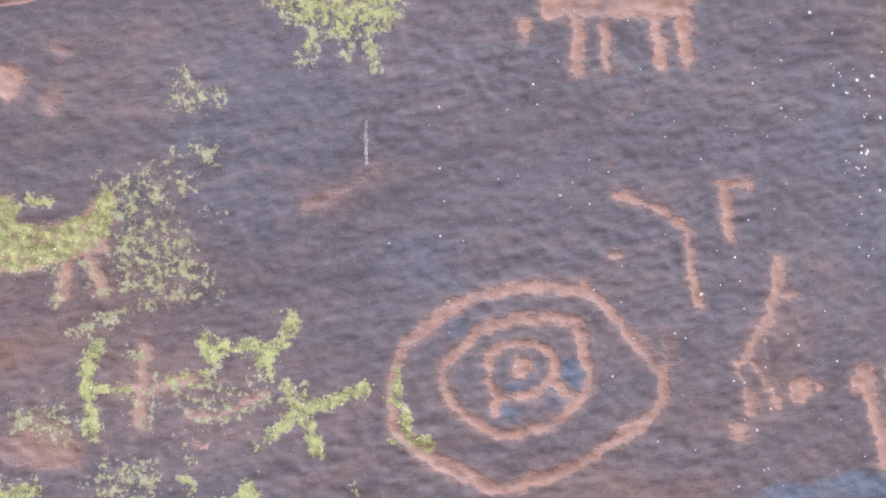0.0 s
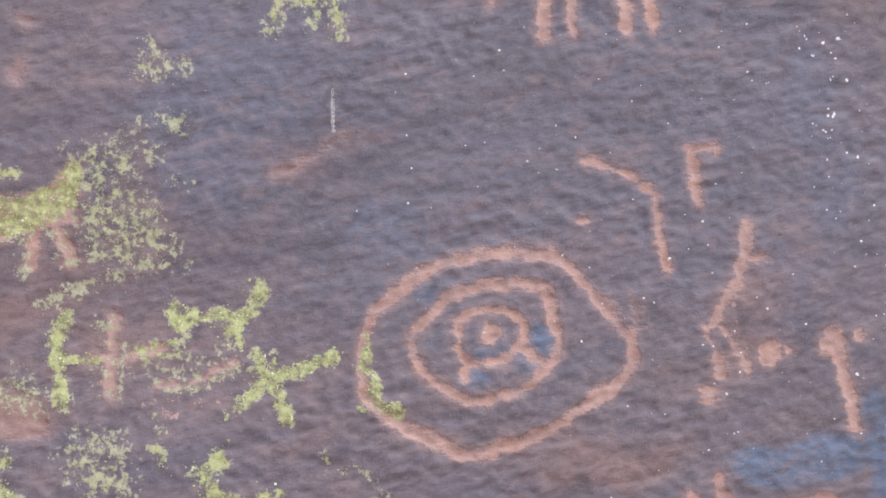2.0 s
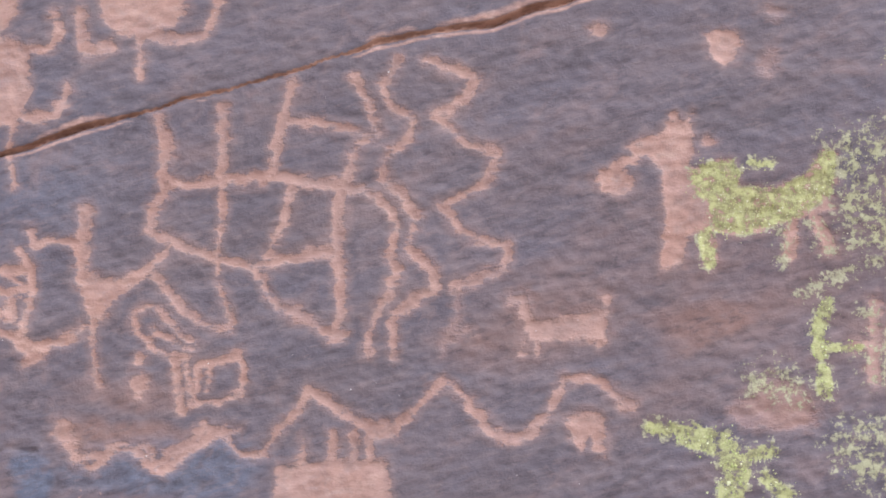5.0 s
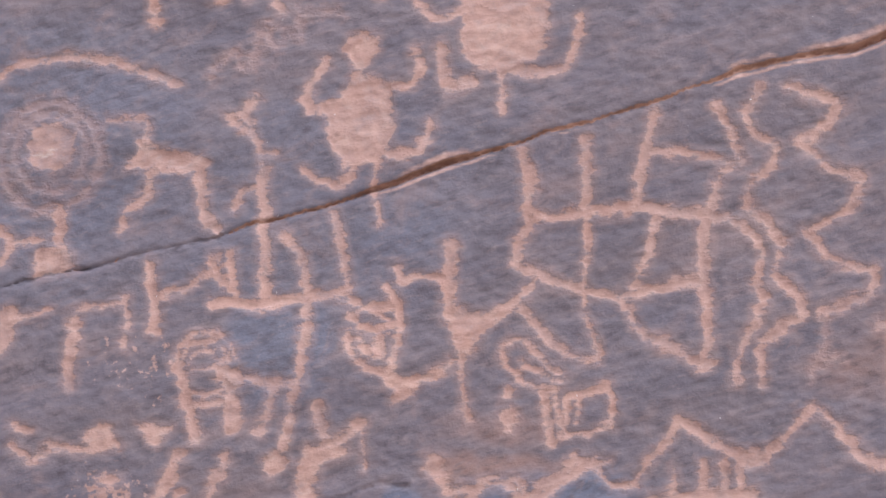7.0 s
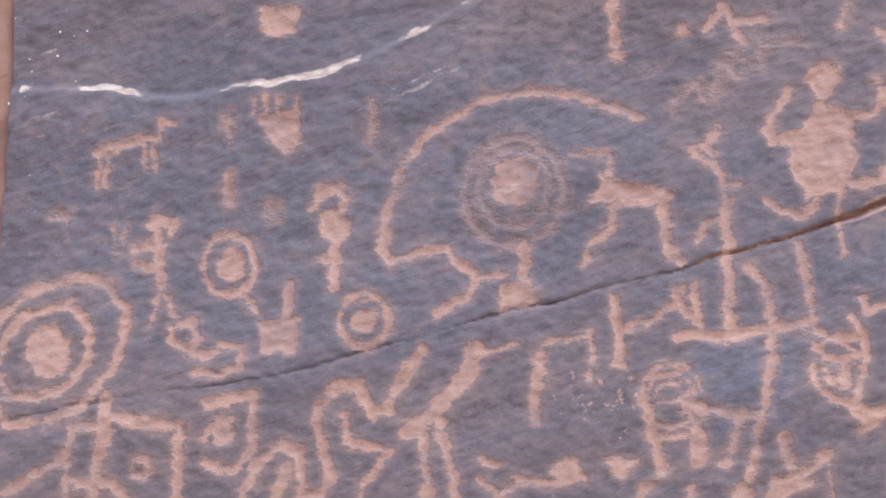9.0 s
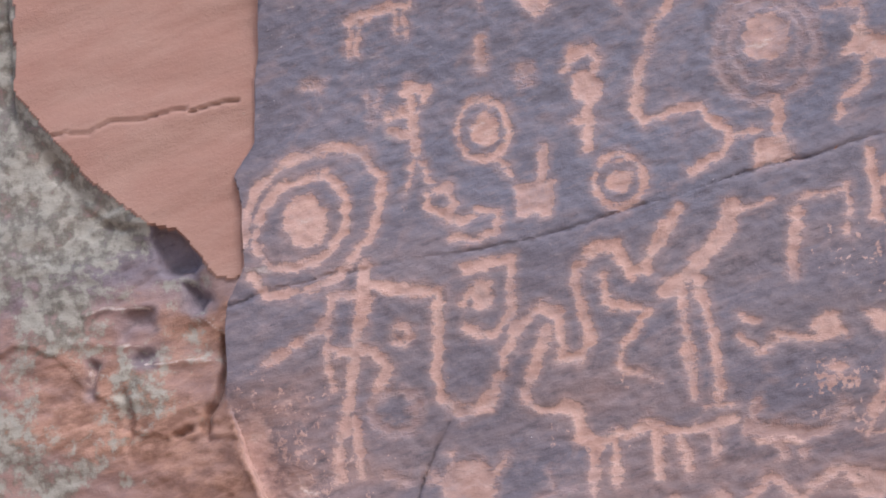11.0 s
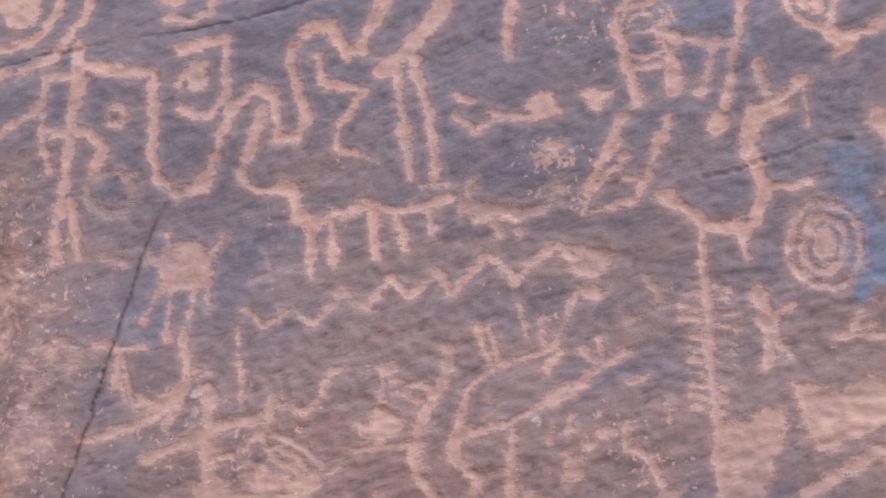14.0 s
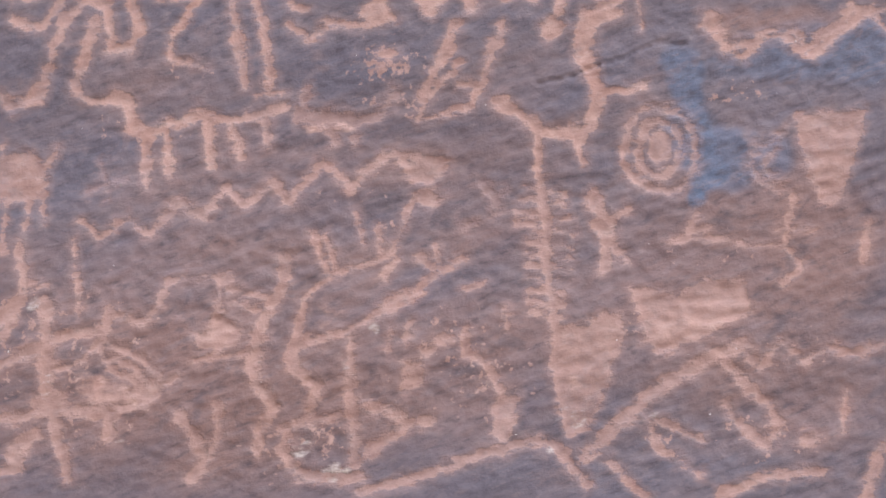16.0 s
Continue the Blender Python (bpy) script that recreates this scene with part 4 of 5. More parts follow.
SPECK = [(-416, 2457, 110, 30, 0.55), (-1058, 2555, 90, 50, 0.6), (-1209, 1886, 80, 70, 0.55), (-960, 2024, 130, 90, 0.5), (-1061, 2251, 60, 40, 0.5), (-606, 1846, 90, 60, 0.45), (-1627, 1936, 140, 90, 0.4), (-1040, 2480, 90, 60, 0.5), (-1960, 2330, 110, 60, 0.45), (-2020, 2160, 80, 110, 0.5), (-900, 1960, 140, 110, 0.45), (-620, 2060, 100, 60, 0.4), (-500, 2170, 200, 60, 0.3), (-1130, 2330, 150, 40, 0.35),
         (-1650, 1950, 160, 120, 0.4), (-1250, 1880, 120, 90, 0.4), (-1900, 2880, 200, 60, 0.2), (-1000, 2760, 170, 80, 0.45), (-1380, 2560, 140, 60, 0.3), (-600, 2830, 90, 110, 0.35), (1100, 2700, 150, 60, 0.4), (2150, 2880, 110, 120, 0.25),
         (-430, 1850, 160, 90, 0.35), (-1500, 2440, 170, 40, 0.35), (-1790, 2560, 60, 60, 0.35), (-360, 2000, 120, 60, 0.3), (-1700, 2060, 330, 150, 0.42), (-2020, 2230, 90, 250, 0.42)]
PALE = [(-1079, 2078, 26, 13, 0.6), (-1251, 1867, 34, 42, 0.5), (-1202, 1810, 60, 16, 0.55), (-1115, 1846, 24, 18, 0.42), (-744, 1898, 42, 28, 0.5), (-782, 1845, 20, 14, 0.5), (-586, 1850, 50, 40, 0.34), (-619, 1887, 22, 12, 0.5), (-890, 1950, 14, 28, 0.42), (-1577, 1888, 24, 13, 0.5), (-1687, 2132, 20, 26, 0.6), (-1366, 2171, 16, 9, 0.5), (-1689, 1990, 22, 40, 0.4), (-1143, 2013, 16, 40, 0.36), (-919, 2132, 26, 16, 0.4), (-1687, 2133, 20, 26, 0.5), (-2004, 2360, 50, 20, 0.4), (-2107, 2143, 30, 60, 0.3), (-1934, 2248, 24, 18, 0.4), (-2139, 2476, 16, 40, 0.35), (-2096, 2785, 30, 14, 0.5), (-2032, 2878, 26, 24, 0.4), (-1689, 3034, 18, 14, 0.45), (-1438, 2916, 18, 12, 0.45), (-1578, 3224, 18, 12, 0.5), (-1172, 3151, 34, 14, 0.5), (-1025, 3375, 30, 10, 0.3),
        (-2060, 3420, 60, 80, 0.3), (-2080, 3180, 30, 90, 0.28), (-2060, 2330, 70, 160, 0.2), (703, 3274, 34, 26, 0.34), (505, 3046, 32, 20, 0.36), (-1175, 3160, 34, 22, 0.33), (-1693, 2095, 26, 40, 0.3), (-1082, 2080, 50, 22, 0.36), (-2035, 2850, 40, 26, 0.32), (-2100, 2790, 40, 26, 0.36), (-760, 1905, 50, 45, 0.3), (-1205, 1845, 90, 40, 0.3), (-590, 1870, 80, 70, 0.28), (-2010, 2350, 90, 40, 0.3), (-1900, 2180, 60, 60, 0.25)]
BARE = [(-1573, 1984, 110, 50, 0.57), (-1716, 2042, 80, 60, 0.48), (-1375, 2075, 60, 44, 0.48), (-1743, 1881, 50, 56, 0.48), (-1020, 2037, 80, 40, 0.41), (-752, 1943, 60, 70, 0.46), (-1159, 2095, 70, 30, 0.41), (-1792, 2118, 90, 46, 0.57), (-1967, 2218, 60, 46, 0.53), (-2004, 2385, 80, 50, 0.48), (-2031, 2532, 80, 56, 0.51), (-1149, 2451, 110, 34, 0.51), (-981, 2350, 50, 30, 0.46)]
warp_x, warp_z = 0.025 * fractal(GX, GZ, 0.12, 0.12, 80, 4), 0.02 * fractal(GX, GZ, 0.12, 0.08, 90, 4)
for key, spots in (("bare", BARE), ("blue", BLUE), ("red", RED), ("speck", SPECK), ("pale", PALE)):
    for x, z, rx, rz, s in spots:
        d = np.hypot((GX + warp_x - x / 1000) * 1000 / rx, (GZ + warp_z - z / 1000) * 1000 / rz)
        soft = 0.75 if key == "blue" else 0.2
        patchy = 0.85 + 0.35 * fractal(GX, GZ, 0.05, 0.04, 95, 4) if key == "bare" else 1.0
        attrs[key] = np.maximum(attrs[key], s * rise(d, 1.25, soft) * patchy)

# the varnished face ends at a broken edge; a smooth pink slab and broken blocks lie behind it
ex, ez = curve([-2095, 3700, -2100, 3470, -2103, 3309, -2110, 3171, -2127, 3024, -2162, 2962, -2148, 2898, -2144, 2793, -2173, 2726, -2178, 2670,
                -2176, 2545, -2142, 2439, -2102, 2354, -2115, 2251, -2134, 2149, -2143, 2047, -2150, 1600])
left_of = np.interp(GZ, ez[::-1], ex[::-1]) + 0.006 * fractal(GX, GZ, 0.5, 0.09, 100, 2) - GX
sx, sz = curve([-2800, 3700, -2620, 3620, -2591, 3144, -2520, 3060, -2448, 2972, -2385, 2915, -2329, 2883, -2272, 2868, -2230, 2821, -2202, 2782, -2170, 2780, -2140, 2791, -2100, 2790])
slab_low = np.interp(GX, sx, sz) + 0.008 * fractal(GX, GZ, 0.1, 0.2, 110, 3)
VX = np.where(np.abs(left_of) <= STEP / 2, VX + left_of, VX)
left_of = left_of - 0.51 * STEP
is_slab = (left_of > 0) & (GZ > slab_low) & (GX > -2.595 + 0.01 * fractal(GX, GZ, 0.2, 0.1, 115, 3))
is_block = (left_of > 0) & ~is_slab
slab_h = -0.018 + 0.006 * fractal(BX, BZ, 0.5, 0.12, 120, 4)
for path, deep in (((-2585, 3036, -2508, 3059, -2490, 3066, -2440, 3062, -2376, 3079, -2310, 3088, -2257, 3094, -2154, 3117), 0.009), ((-2560, 3345, -2300, 3352, -2120, 3385), 0.003)):
    tx, tz = curve(path)
    off_line = GZ - np.interp(GX, tx, tz) + 0.008 * fractal(GX, GZ, 0.06, 0.4, 125, 4)
    on_line = is_slab & (np.abs(off_line) <= STEP / 2) & (GX > tx[0]) & (GX < tx[-1])
    VZ = np.where(on_line, VZ - off_line, VZ)
    slab_h -= deep * on_line * np.clip(0.8 + 0.7 * fractal(GX, GZ, 0.07, 0.4, 126, 2), 0, 1.3)
    attrs["rust"] = np.maximum(attrs["rust"], 0.55 * on_line)
# blocks: a few tilted facets from nearest-site cells
sites = rng.uniform((-2.85, 1.5), (-2.0, 3.8), (34, 2))
site_h, site_gx, site_gz = rng.uniform(-0.012, 0.012, 34), rng.uniform(-0.08, 0.08, 34), rng.uniform(-0.12, 0.04, 34)
px, pz = GX + 0.05 * fractal(GX, GZ, 0.25, 0.25, 130), GZ + 0.04 * fractal(GX, GZ, 0.25, 0.25, 135)
d1, owner = np.full(GX.shape, 9.0), np.zeros(GX.shape, int)
left_cols = GX < -1.95
for k, (qx, qz) in enumerate(sites):
    dd = np.hypot((px - qx) * 0.75, pz - qz)
    closer = left_cols & (dd < d1)
    d1[closer], owner[closer] = dd[closer], k
block_h = site_h[owner] + site_gx[owner] * (px - sites[owner, 0]) + site_gz[owner] * (pz - sites[owner, 1])
block_h = 0.25 * block_h - 0.040 + 0.022 * np.exp(-np.maximum(left_of, 0) / 0.04) + 0.012 * fractal(GX + 0.5 * GZ, GZ, 0.30, 0.16, 140, 3) + 0.0016 * fractal(GX + 0.5 * GZ, GZ, 0.05, 0.03, 144, 3) + 0.002 * fractal(GX, GZ, 0.03, 0.02, 148, 3)
block_h += (slab_h - 0.006 - block_h) * rise(slab_low - GZ, 0.07, 0.0)
block_h += 0.022 * rise(GZ, 2.62, 2.42) * np.exp(-np.maximum(left_of, 0) / 0.10)
nx, nz = GX + 0.012 * fractal(GX, GZ, 0.06, 0.06, 141, 3), GZ + 0.012 * fractal(GX, GZ, 0.06, 0.06, 142, 3)
# hollows: outline, depth, and how strongly shade and dark varnish are coloured in
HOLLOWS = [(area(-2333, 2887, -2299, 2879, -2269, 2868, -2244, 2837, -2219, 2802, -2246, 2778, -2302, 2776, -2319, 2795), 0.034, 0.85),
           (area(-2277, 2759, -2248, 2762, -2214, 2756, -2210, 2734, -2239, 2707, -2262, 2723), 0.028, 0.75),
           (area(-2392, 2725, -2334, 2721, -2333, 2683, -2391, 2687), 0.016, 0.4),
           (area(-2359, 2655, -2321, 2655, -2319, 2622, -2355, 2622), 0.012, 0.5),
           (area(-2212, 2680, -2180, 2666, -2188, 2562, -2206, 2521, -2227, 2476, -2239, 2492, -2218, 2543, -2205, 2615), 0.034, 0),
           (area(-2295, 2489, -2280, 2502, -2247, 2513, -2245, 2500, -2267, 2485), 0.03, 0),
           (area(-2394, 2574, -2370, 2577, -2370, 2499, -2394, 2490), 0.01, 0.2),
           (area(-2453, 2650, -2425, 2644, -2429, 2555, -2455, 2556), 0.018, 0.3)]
# grey mask: hollows coloured as dark bluish varnish, with their shade painted in
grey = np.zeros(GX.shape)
for shape, deep, shade_tint in HOLLOWS:
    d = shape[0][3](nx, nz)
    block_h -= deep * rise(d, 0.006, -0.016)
    grey = np.maximum(grey, shade_tint * rise(d, 0.02, -0.01))
for path, deep, spread in (((-2470, 2148, -2351, 2178, -2254, 2217, -2155, 2311), 0.010, 0.016), ((-2445, 2274, -2336, 2320, -2280, 2400), 0.007, 0.014), ((-2310, 2111, -2212, 2179, -2126, 2201), 0.008, 0.012), ((-2375, 2572, -2372, 2499, -2397, 2448), 0.006, 0.006), ((-2218, 2262, -2144, 2318), 0.010, 0.007)):
    a, b = segments(path)
    block_h -= deep * np.exp(-(seg_distance(nx, nz, a, b) / spread) ** 2)
for path in ((-2450, 2924, -2407, 2895, -2331, 2887), (-2455, 2722, -2422, 2731, -2333, 2727), (-2344, 2625, -2295, 2626, -2215, 2628), (-2172, 2728, -2141, 2741), (-2172, 2665, -2176, 2592), (-2234, 2709, -2197, 2682, -2174, 2673), (-2440, 2881, -2418, 2901, -2374, 2909), (-2482, 2669, -2352, 2662)):
    a, b = segments(path)
    d = seg_distance(GX, GZ + 0.004 * fractal(GX, GZ, 0.05, 0.05, 145), a, b)
    attrs["pale"] = np.maximum(attrs["pale"], np.where(is_block, (0.55 + 0.2 * fractal(GX, GZ, 0.04, 0.04, 146, 3)) * np.exp(-(d / 0.005) ** 2), 0))
    block_h += 0.005 * np.exp(-(d / 0.008) ** 2)
attrs["pale"] = np.maximum(attrs["pale"], np.where(is_block, 0.55 * rise(fractal(GX, GZ, 0.16, 0.10, 150, 5), 0.5, 1.3) * rise(GZ, 2.35, 2.7), 0))
for x, z, rx, rz, s in ((-2440, 2850, 75, 32, 0.42), (-2475, 2614, 45, 28, 0.4), (-2510, 2960, 70, 14, 0.5), (-2585, 2900, 30, 60, 0.4), (-2560, 2740, 40, 50, 0.38), (-2300, 2720, 60, 12, 0.3)):
    d = np.hypot((GX + warp_x - x / 1000) * 1000 / rx, (GZ + warp_z - z / 1000) * 1000 / rz)
    attrs["pale"] = np.maximum(attrs["pale"], np.where(is_block, s * rise(d, 1.4, 0.4), 0))
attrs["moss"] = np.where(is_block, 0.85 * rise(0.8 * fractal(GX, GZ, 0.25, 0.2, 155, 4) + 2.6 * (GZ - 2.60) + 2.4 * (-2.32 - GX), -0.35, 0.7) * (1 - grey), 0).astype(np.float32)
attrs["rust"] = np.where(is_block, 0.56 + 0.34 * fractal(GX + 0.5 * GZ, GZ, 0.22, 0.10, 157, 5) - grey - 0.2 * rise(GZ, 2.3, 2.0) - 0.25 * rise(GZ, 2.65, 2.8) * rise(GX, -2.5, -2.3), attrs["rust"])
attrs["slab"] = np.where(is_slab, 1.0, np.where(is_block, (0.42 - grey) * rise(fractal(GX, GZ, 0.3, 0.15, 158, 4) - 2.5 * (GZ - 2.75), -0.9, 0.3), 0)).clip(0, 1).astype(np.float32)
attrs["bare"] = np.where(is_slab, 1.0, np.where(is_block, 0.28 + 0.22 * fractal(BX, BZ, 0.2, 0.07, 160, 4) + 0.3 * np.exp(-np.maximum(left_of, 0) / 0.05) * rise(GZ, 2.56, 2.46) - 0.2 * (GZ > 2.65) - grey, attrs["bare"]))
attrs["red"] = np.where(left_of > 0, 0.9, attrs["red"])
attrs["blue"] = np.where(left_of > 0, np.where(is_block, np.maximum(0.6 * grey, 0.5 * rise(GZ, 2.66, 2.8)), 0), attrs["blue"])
# a worn pinkish rim just inside the lower broken edge
rim = rise(left_of, -0.12, -0.02) * (left_of <= 0) * rise(GZ, 2.62, 2.5)
attrs["bare"] = np.maximum(attrs["bare"], rim * (0.46 + 0.35 * fractal(GX, GZ, 0.06, 0.06, 165, 4)))
worn_zone = rise(left_of, -0.42, -0.06) * (left_of <= 0) * rise(GZ, 2.66, 2.5)
attrs["bare"] = np.maximum(attrs["bare"], worn_zone * (0.30 + 0.34 * fractal(GX, GZ, 0.11, 0.07, 167, 5)))
attrs["red"] = np.maximum(attrs["red"], 0.8 * worn_zone)
attrs["speck"] = np.maximum(attrs["speck"], 0.5 * worn_zone)
H -= 0.03 * rise(left_of, -0.10, 0.0) * rise(GZ, 2.6, 2.4) * (left_of <= 0)
H = np.where(is_slab, slab_h, np.where(is_block, block_h, H))

# on the far side the face rounds away to a tan flank, a deep cleft and a neighbouring boulder
fx, fz = curve([2295, 3700, 2313, 3542, 2331, 3436, 2355, 3276, 2379, 3117, 2398, 2958, 2450, 2760, 2486, 2508, 2560, 1600])
past = GX - np.interp(GZ, fz[::-1], fx[::-1])
ox, oz = curve([2410, 3700, 2474, 3551, 2528, 3447, 2596, 3311, 2690, 3198, 2790, 3074, 3150, 2500, 3600, 1600])
outer = GX - np.interp(GZ, oz[::-1], ox[::-1]) + 0.004 * fractal(GX, GZ, 0.2, 0.4, 170, 2)
VX = np.where(np.abs(outer) <= STEP / 2, VX - outer, VX)
outer = outer - 0.51 * STEP
H -= np.where(past > -0.1, 0.30 * (past + 0.1) ** 2, 0) + 0.10 * rise(outer, -0.12, 0.02) ** 2
attrs["tan"] = rise(past + 0.07 * fractal(GX, GZ, 0.15, 0.35, 175, 4), -0.06, 0.30).astype(np.float32)
is_far_side = outer > 0.01
cleft = (outer > 0) & (outer < 0.26)
attrs["tan"][is_far_side] = 0
attrs["rust"][is_far_side] = 0.25
attrs["red"][is_far_side] = 0.5
H = np.where(cleft, -2.4, np.where(outer >= 0.26, -0.12 + 0.03 * fractal(GX, GZ, 0.3, 0.3, 180, 4), H))
is_far = outer > -1.01 * STEP
is_flank = (past > 0.05) & ~is_far

# lichen: label, material, flakes a square metre, shapes, smallest and largest flake, fuzz, crust strength
LICHEN_PATCHES = [
    ("yellow-green lichen crust over an animal carving", LICHEN, 60000,
       [area(635, 3073, 711, 3088, 732, 3058, 723, 3032, 794, 3034, 844, 3062, 874, 3106, 900, 3107, 891, 3032, 835, 2989, 785, 2969, 734, 2950, 683, 2954, 672, 3005, 641, 3034),
        line(24, 665, 2953, 669, 2904),
        line(12, 742, 3084, 783, 3082)], 0.0015, 0.0042, 0.014, 0.78),
    ("thin speckled grey-green lichen fading into rock", LICHEN_HAZE, 34000,
       [area(902, 3141, 986, 3164, 992, 3077, 1044, 3027, 1085, 2966, 1019, 2927, 928, 2930, 898, 3012),
        line(18, 977, 3066, 1029, 2975)], 0.0012, 0.0032, 0.03, 0.44),
    ("pale grey lichen haze on dark rock", LICHEN_GREY, 26000,
       [area(904, 3151, 976, 3169, 987, 3066, 916, 3033),
        line(24, 1091, 2946, 989, 2922, 888, 2878, 837, 2848),
        line(15, 1050, 2955, 1086, 2940),
        line(22, 805, 2966, 801, 2916),
        line(22, 851, 2979, 882, 2931),
        line(16, 874, 3130, 890, 3109)], 0.001, 0.003, 0.025, 0.42),
    ("greyish speckled lichen over a faint carving", LICHEN_GREY, 20000,
       [area(728, 2695, 788, 2727, 839, 2713, 880, 2664, 810, 2651, 739, 2659),
        area(911, 2619, 992, 2631, 1023, 2556, 1004, 2495, 918, 2513, 882, 2572),
        line(26, 949, 2818, 965, 2798),
        line(26, 952, 2737, 976, 2702),
        line(14, 981, 2758, 1082, 2751, 1174, 2774),
        line(10, 991, 2769, 1062, 2720, 1164, 2743)], 0.001, 0.003, 0.03, 0.42),
    ("bright green lichen tufts along carved strokes", LICHEN_GREEN, 70000,
       [line(28, 883, 2829, 869, 2785, 874, 2745),
        line(26, 880, 2714, 885, 2674),
        line(13, 889, 2755, 940, 2755),
        line(12, 1011, 2779, 1082, 2800),
        line(26, 1227, 2901, 1218, 2867, 1196, 2837, 1154, 2851),
        line(34, 1196, 2845, 1181, 2819),
        line(26, 1106, 2848, 1087, 2827, 1072, 2859),
        line(15, 1154, 2851, 1104, 2838),
        line(12, 1189, 2819, 1203, 2789),
        line(22, 1369, 2783, 1317, 2758, 1268, 2745, 1234, 2723, 1202, 2692),
        line(24, 1258, 2736, 1285, 2664),
        line(18, 1230, 2776, 1259, 2716),
        line(11, 1263, 2777, 1264, 2747),
        line(9, 1182, 2676, 1185, 2659)], 0.0015, 0.0045, 0.012, 0.74),
    ("dull brownish lichen linking the green tufts", LICHEN_GREY, 36000,
       [line(22, 1032, 2768, 1091, 2780),
        line(12, 1098, 2809, 1104, 2743, 1136, 2727, 1194, 2753, 1240, 2751),
        line(9, 1073, 2706, 1144, 2720),
        line(11, 1054, 2674, 1066, 2634),
        line(10, 1181, 2814, 1245, 2756)], 0.001, 0.003, 0.016, 0.5),
    ("bright green lichen on the edge of the carved rings", LICHEN_GREEN, 80000,
       [line(24, 1424, 2768, 1429, 2799),
        line(24, 1441, 2744, 1440, 2705, 1482, 2685),
        line(10, 1429, 2807, 1430, 2828),
        line(12, 1410, 2691, 1427, 2689)], 0.0015, 0.0045, 0.008, 0.72),
    ("bright green lichen patch spreading downwards", LICHEN_GREEN, 64000,
       [line(22, 573, 2602, 639, 2594),
        line(44, 644, 2591, 700, 2575, 721, 2535, 704, 2456),
        line(24, 751, 2558, 786, 2568),
        line(26, 771, 2519, 817, 2478),
        line(40, 707, 2466, 693, 2406)], 0.0015, 0.005, 0.016, 0.74),
    ("ragged yellow-green lichen patch", LICHEN_GREEN, 60000,
       [line(22, 1171, 2601, 1135, 2554, 1153, 2527, 1208, 2497),
        line(14, 1055, 2601, 1064, 2578),
        line(26, 1103, 2476, 1154, 2512),
        line(20, 1064, 2466, 1096, 2433),
        line(26, 1134, 2457, 1184, 2456),
        line(13, 1226, 2488, 1239, 2525, 1275, 2529, 1307, 2502, 1313, 2462),
        line(30, 1225, 2453, 1268, 2460),
        line(22, 1175, 2586, 1125, 2559)], 0.0015, 0.005, 0.016, 0.7),
    ("thin pale lichen squiggle", LICHEN_GREY, 70000,
       [line(13, 1351, 2610, 1355, 2593),
        line(8, 1356, 2583, 1373, 2562, 1407, 2591, 1438, 2574, 1479, 2537),
        line(8, 1458, 2530, 1409, 2513, 1411, 2475)], 0.001, 0.003, 0.008, 0.5),
    ("yellow lichen specks high on the face", LICHEN, 26000,
       [line(26, 1047, 3203, 1080, 3191),
        line(18, 1027, 3129, 1060, 3135),
        line(14, 1074, 3081, 1100, 3078),
        line(20, 996, 3185, 1012, 3165),
        line(30, 1000, 3289, 1071, 3298),
        line(20, 1010, 3333, 1041, 3287)], 0.0015, 0.004, 0.022, 0.42),
    ("pale yellow lichen over a faded carving", LICHEN, 40000,
       [area(1137, 3500, 1408, 3520, 1389, 3451, 1296, 3422, 1190, 3456),
        line(20, 1243, 3429, 1241, 3375),
        line(20, 1348, 3437, 1353, 3368),
        line(18, 1310, 3440, 1306, 3390)], 0.0015, 0.0042, 0.022, 0.55),
]
for _, _, _, shapes, _, _, fuzz, strength in LICHEN_PATCHES:
    for _, (bx0, bx1, bz0, bz1), grow, distance in (s for shape in shapes for s in shape):
        view = np.s_[max(0, int((bz0 - 0.1 - Z0) / STEP)):int((bz1 + 0.1 - Z0) / STEP), int((bx0 - 0.1 - X0) / STEP):int((bx1 + 0.1 - X0) / STEP)]
        d = distance(GX[view] + 0.3 * warp_x[view], GZ[view] + 0.3 * warp_z[view])
        attrs["crust"][view] = np.maximum(attrs["crust"][view], strength * rise(d, fuzz, -fuzz * 0.6))

# carvings: the nearest stroke owns each cell and is pecked about three millimetres deep
nearest = np.full(GX.shape, 0.06)
glyph_of, shape_of = np.full(GX.shape, -1), np.full(GX.shape, -1)
PAD = 0.06
ragged_x, ragged_z = 0.0042 * fractal(GX, GZ, 0.035, 0.035, 200, 3), 0.0042 * fractal(GX, GZ, 0.035, 0.035, 205, 3)
width_drift = 0.0024 * fractal(GX, GZ, 0.07, 0.07, 207, 3)
for g, (_, _, shapes) in enumerate(PETROGLYPHS):
    for s, (_, (bx0, bx1, bz0, bz1), grow, distance) in enumerate(shapes):
        i0, i1 = int(max(0, (bx0 - grow - PAD - X0) / STEP)), int(min(NX, (bx1 + grow + PAD - X0) / STEP + 2))
        j0, j1 = int(max(0, (bz0 - grow - PAD - Z0) / STEP)), int(min(NZ, (bz1 + grow + PAD - Z0) / STEP + 2))
        if i1 <= i0 or j1 <= j0:
            continue
        view = np.s_[j0:j1, i0:i1]
        d = distance(GX[view] + ragged_x[view], GZ[view] + ragged_z[view])
        d = d + width_drift[view]
        win = d < nearest[view]
        nearest[view] = np.where(win, d, nearest[view])
        glyph_of[view] = np.where(win, g, glyph_of[view])
        shape_of[view] = np.where(win, s, shape_of[view])
strength = []
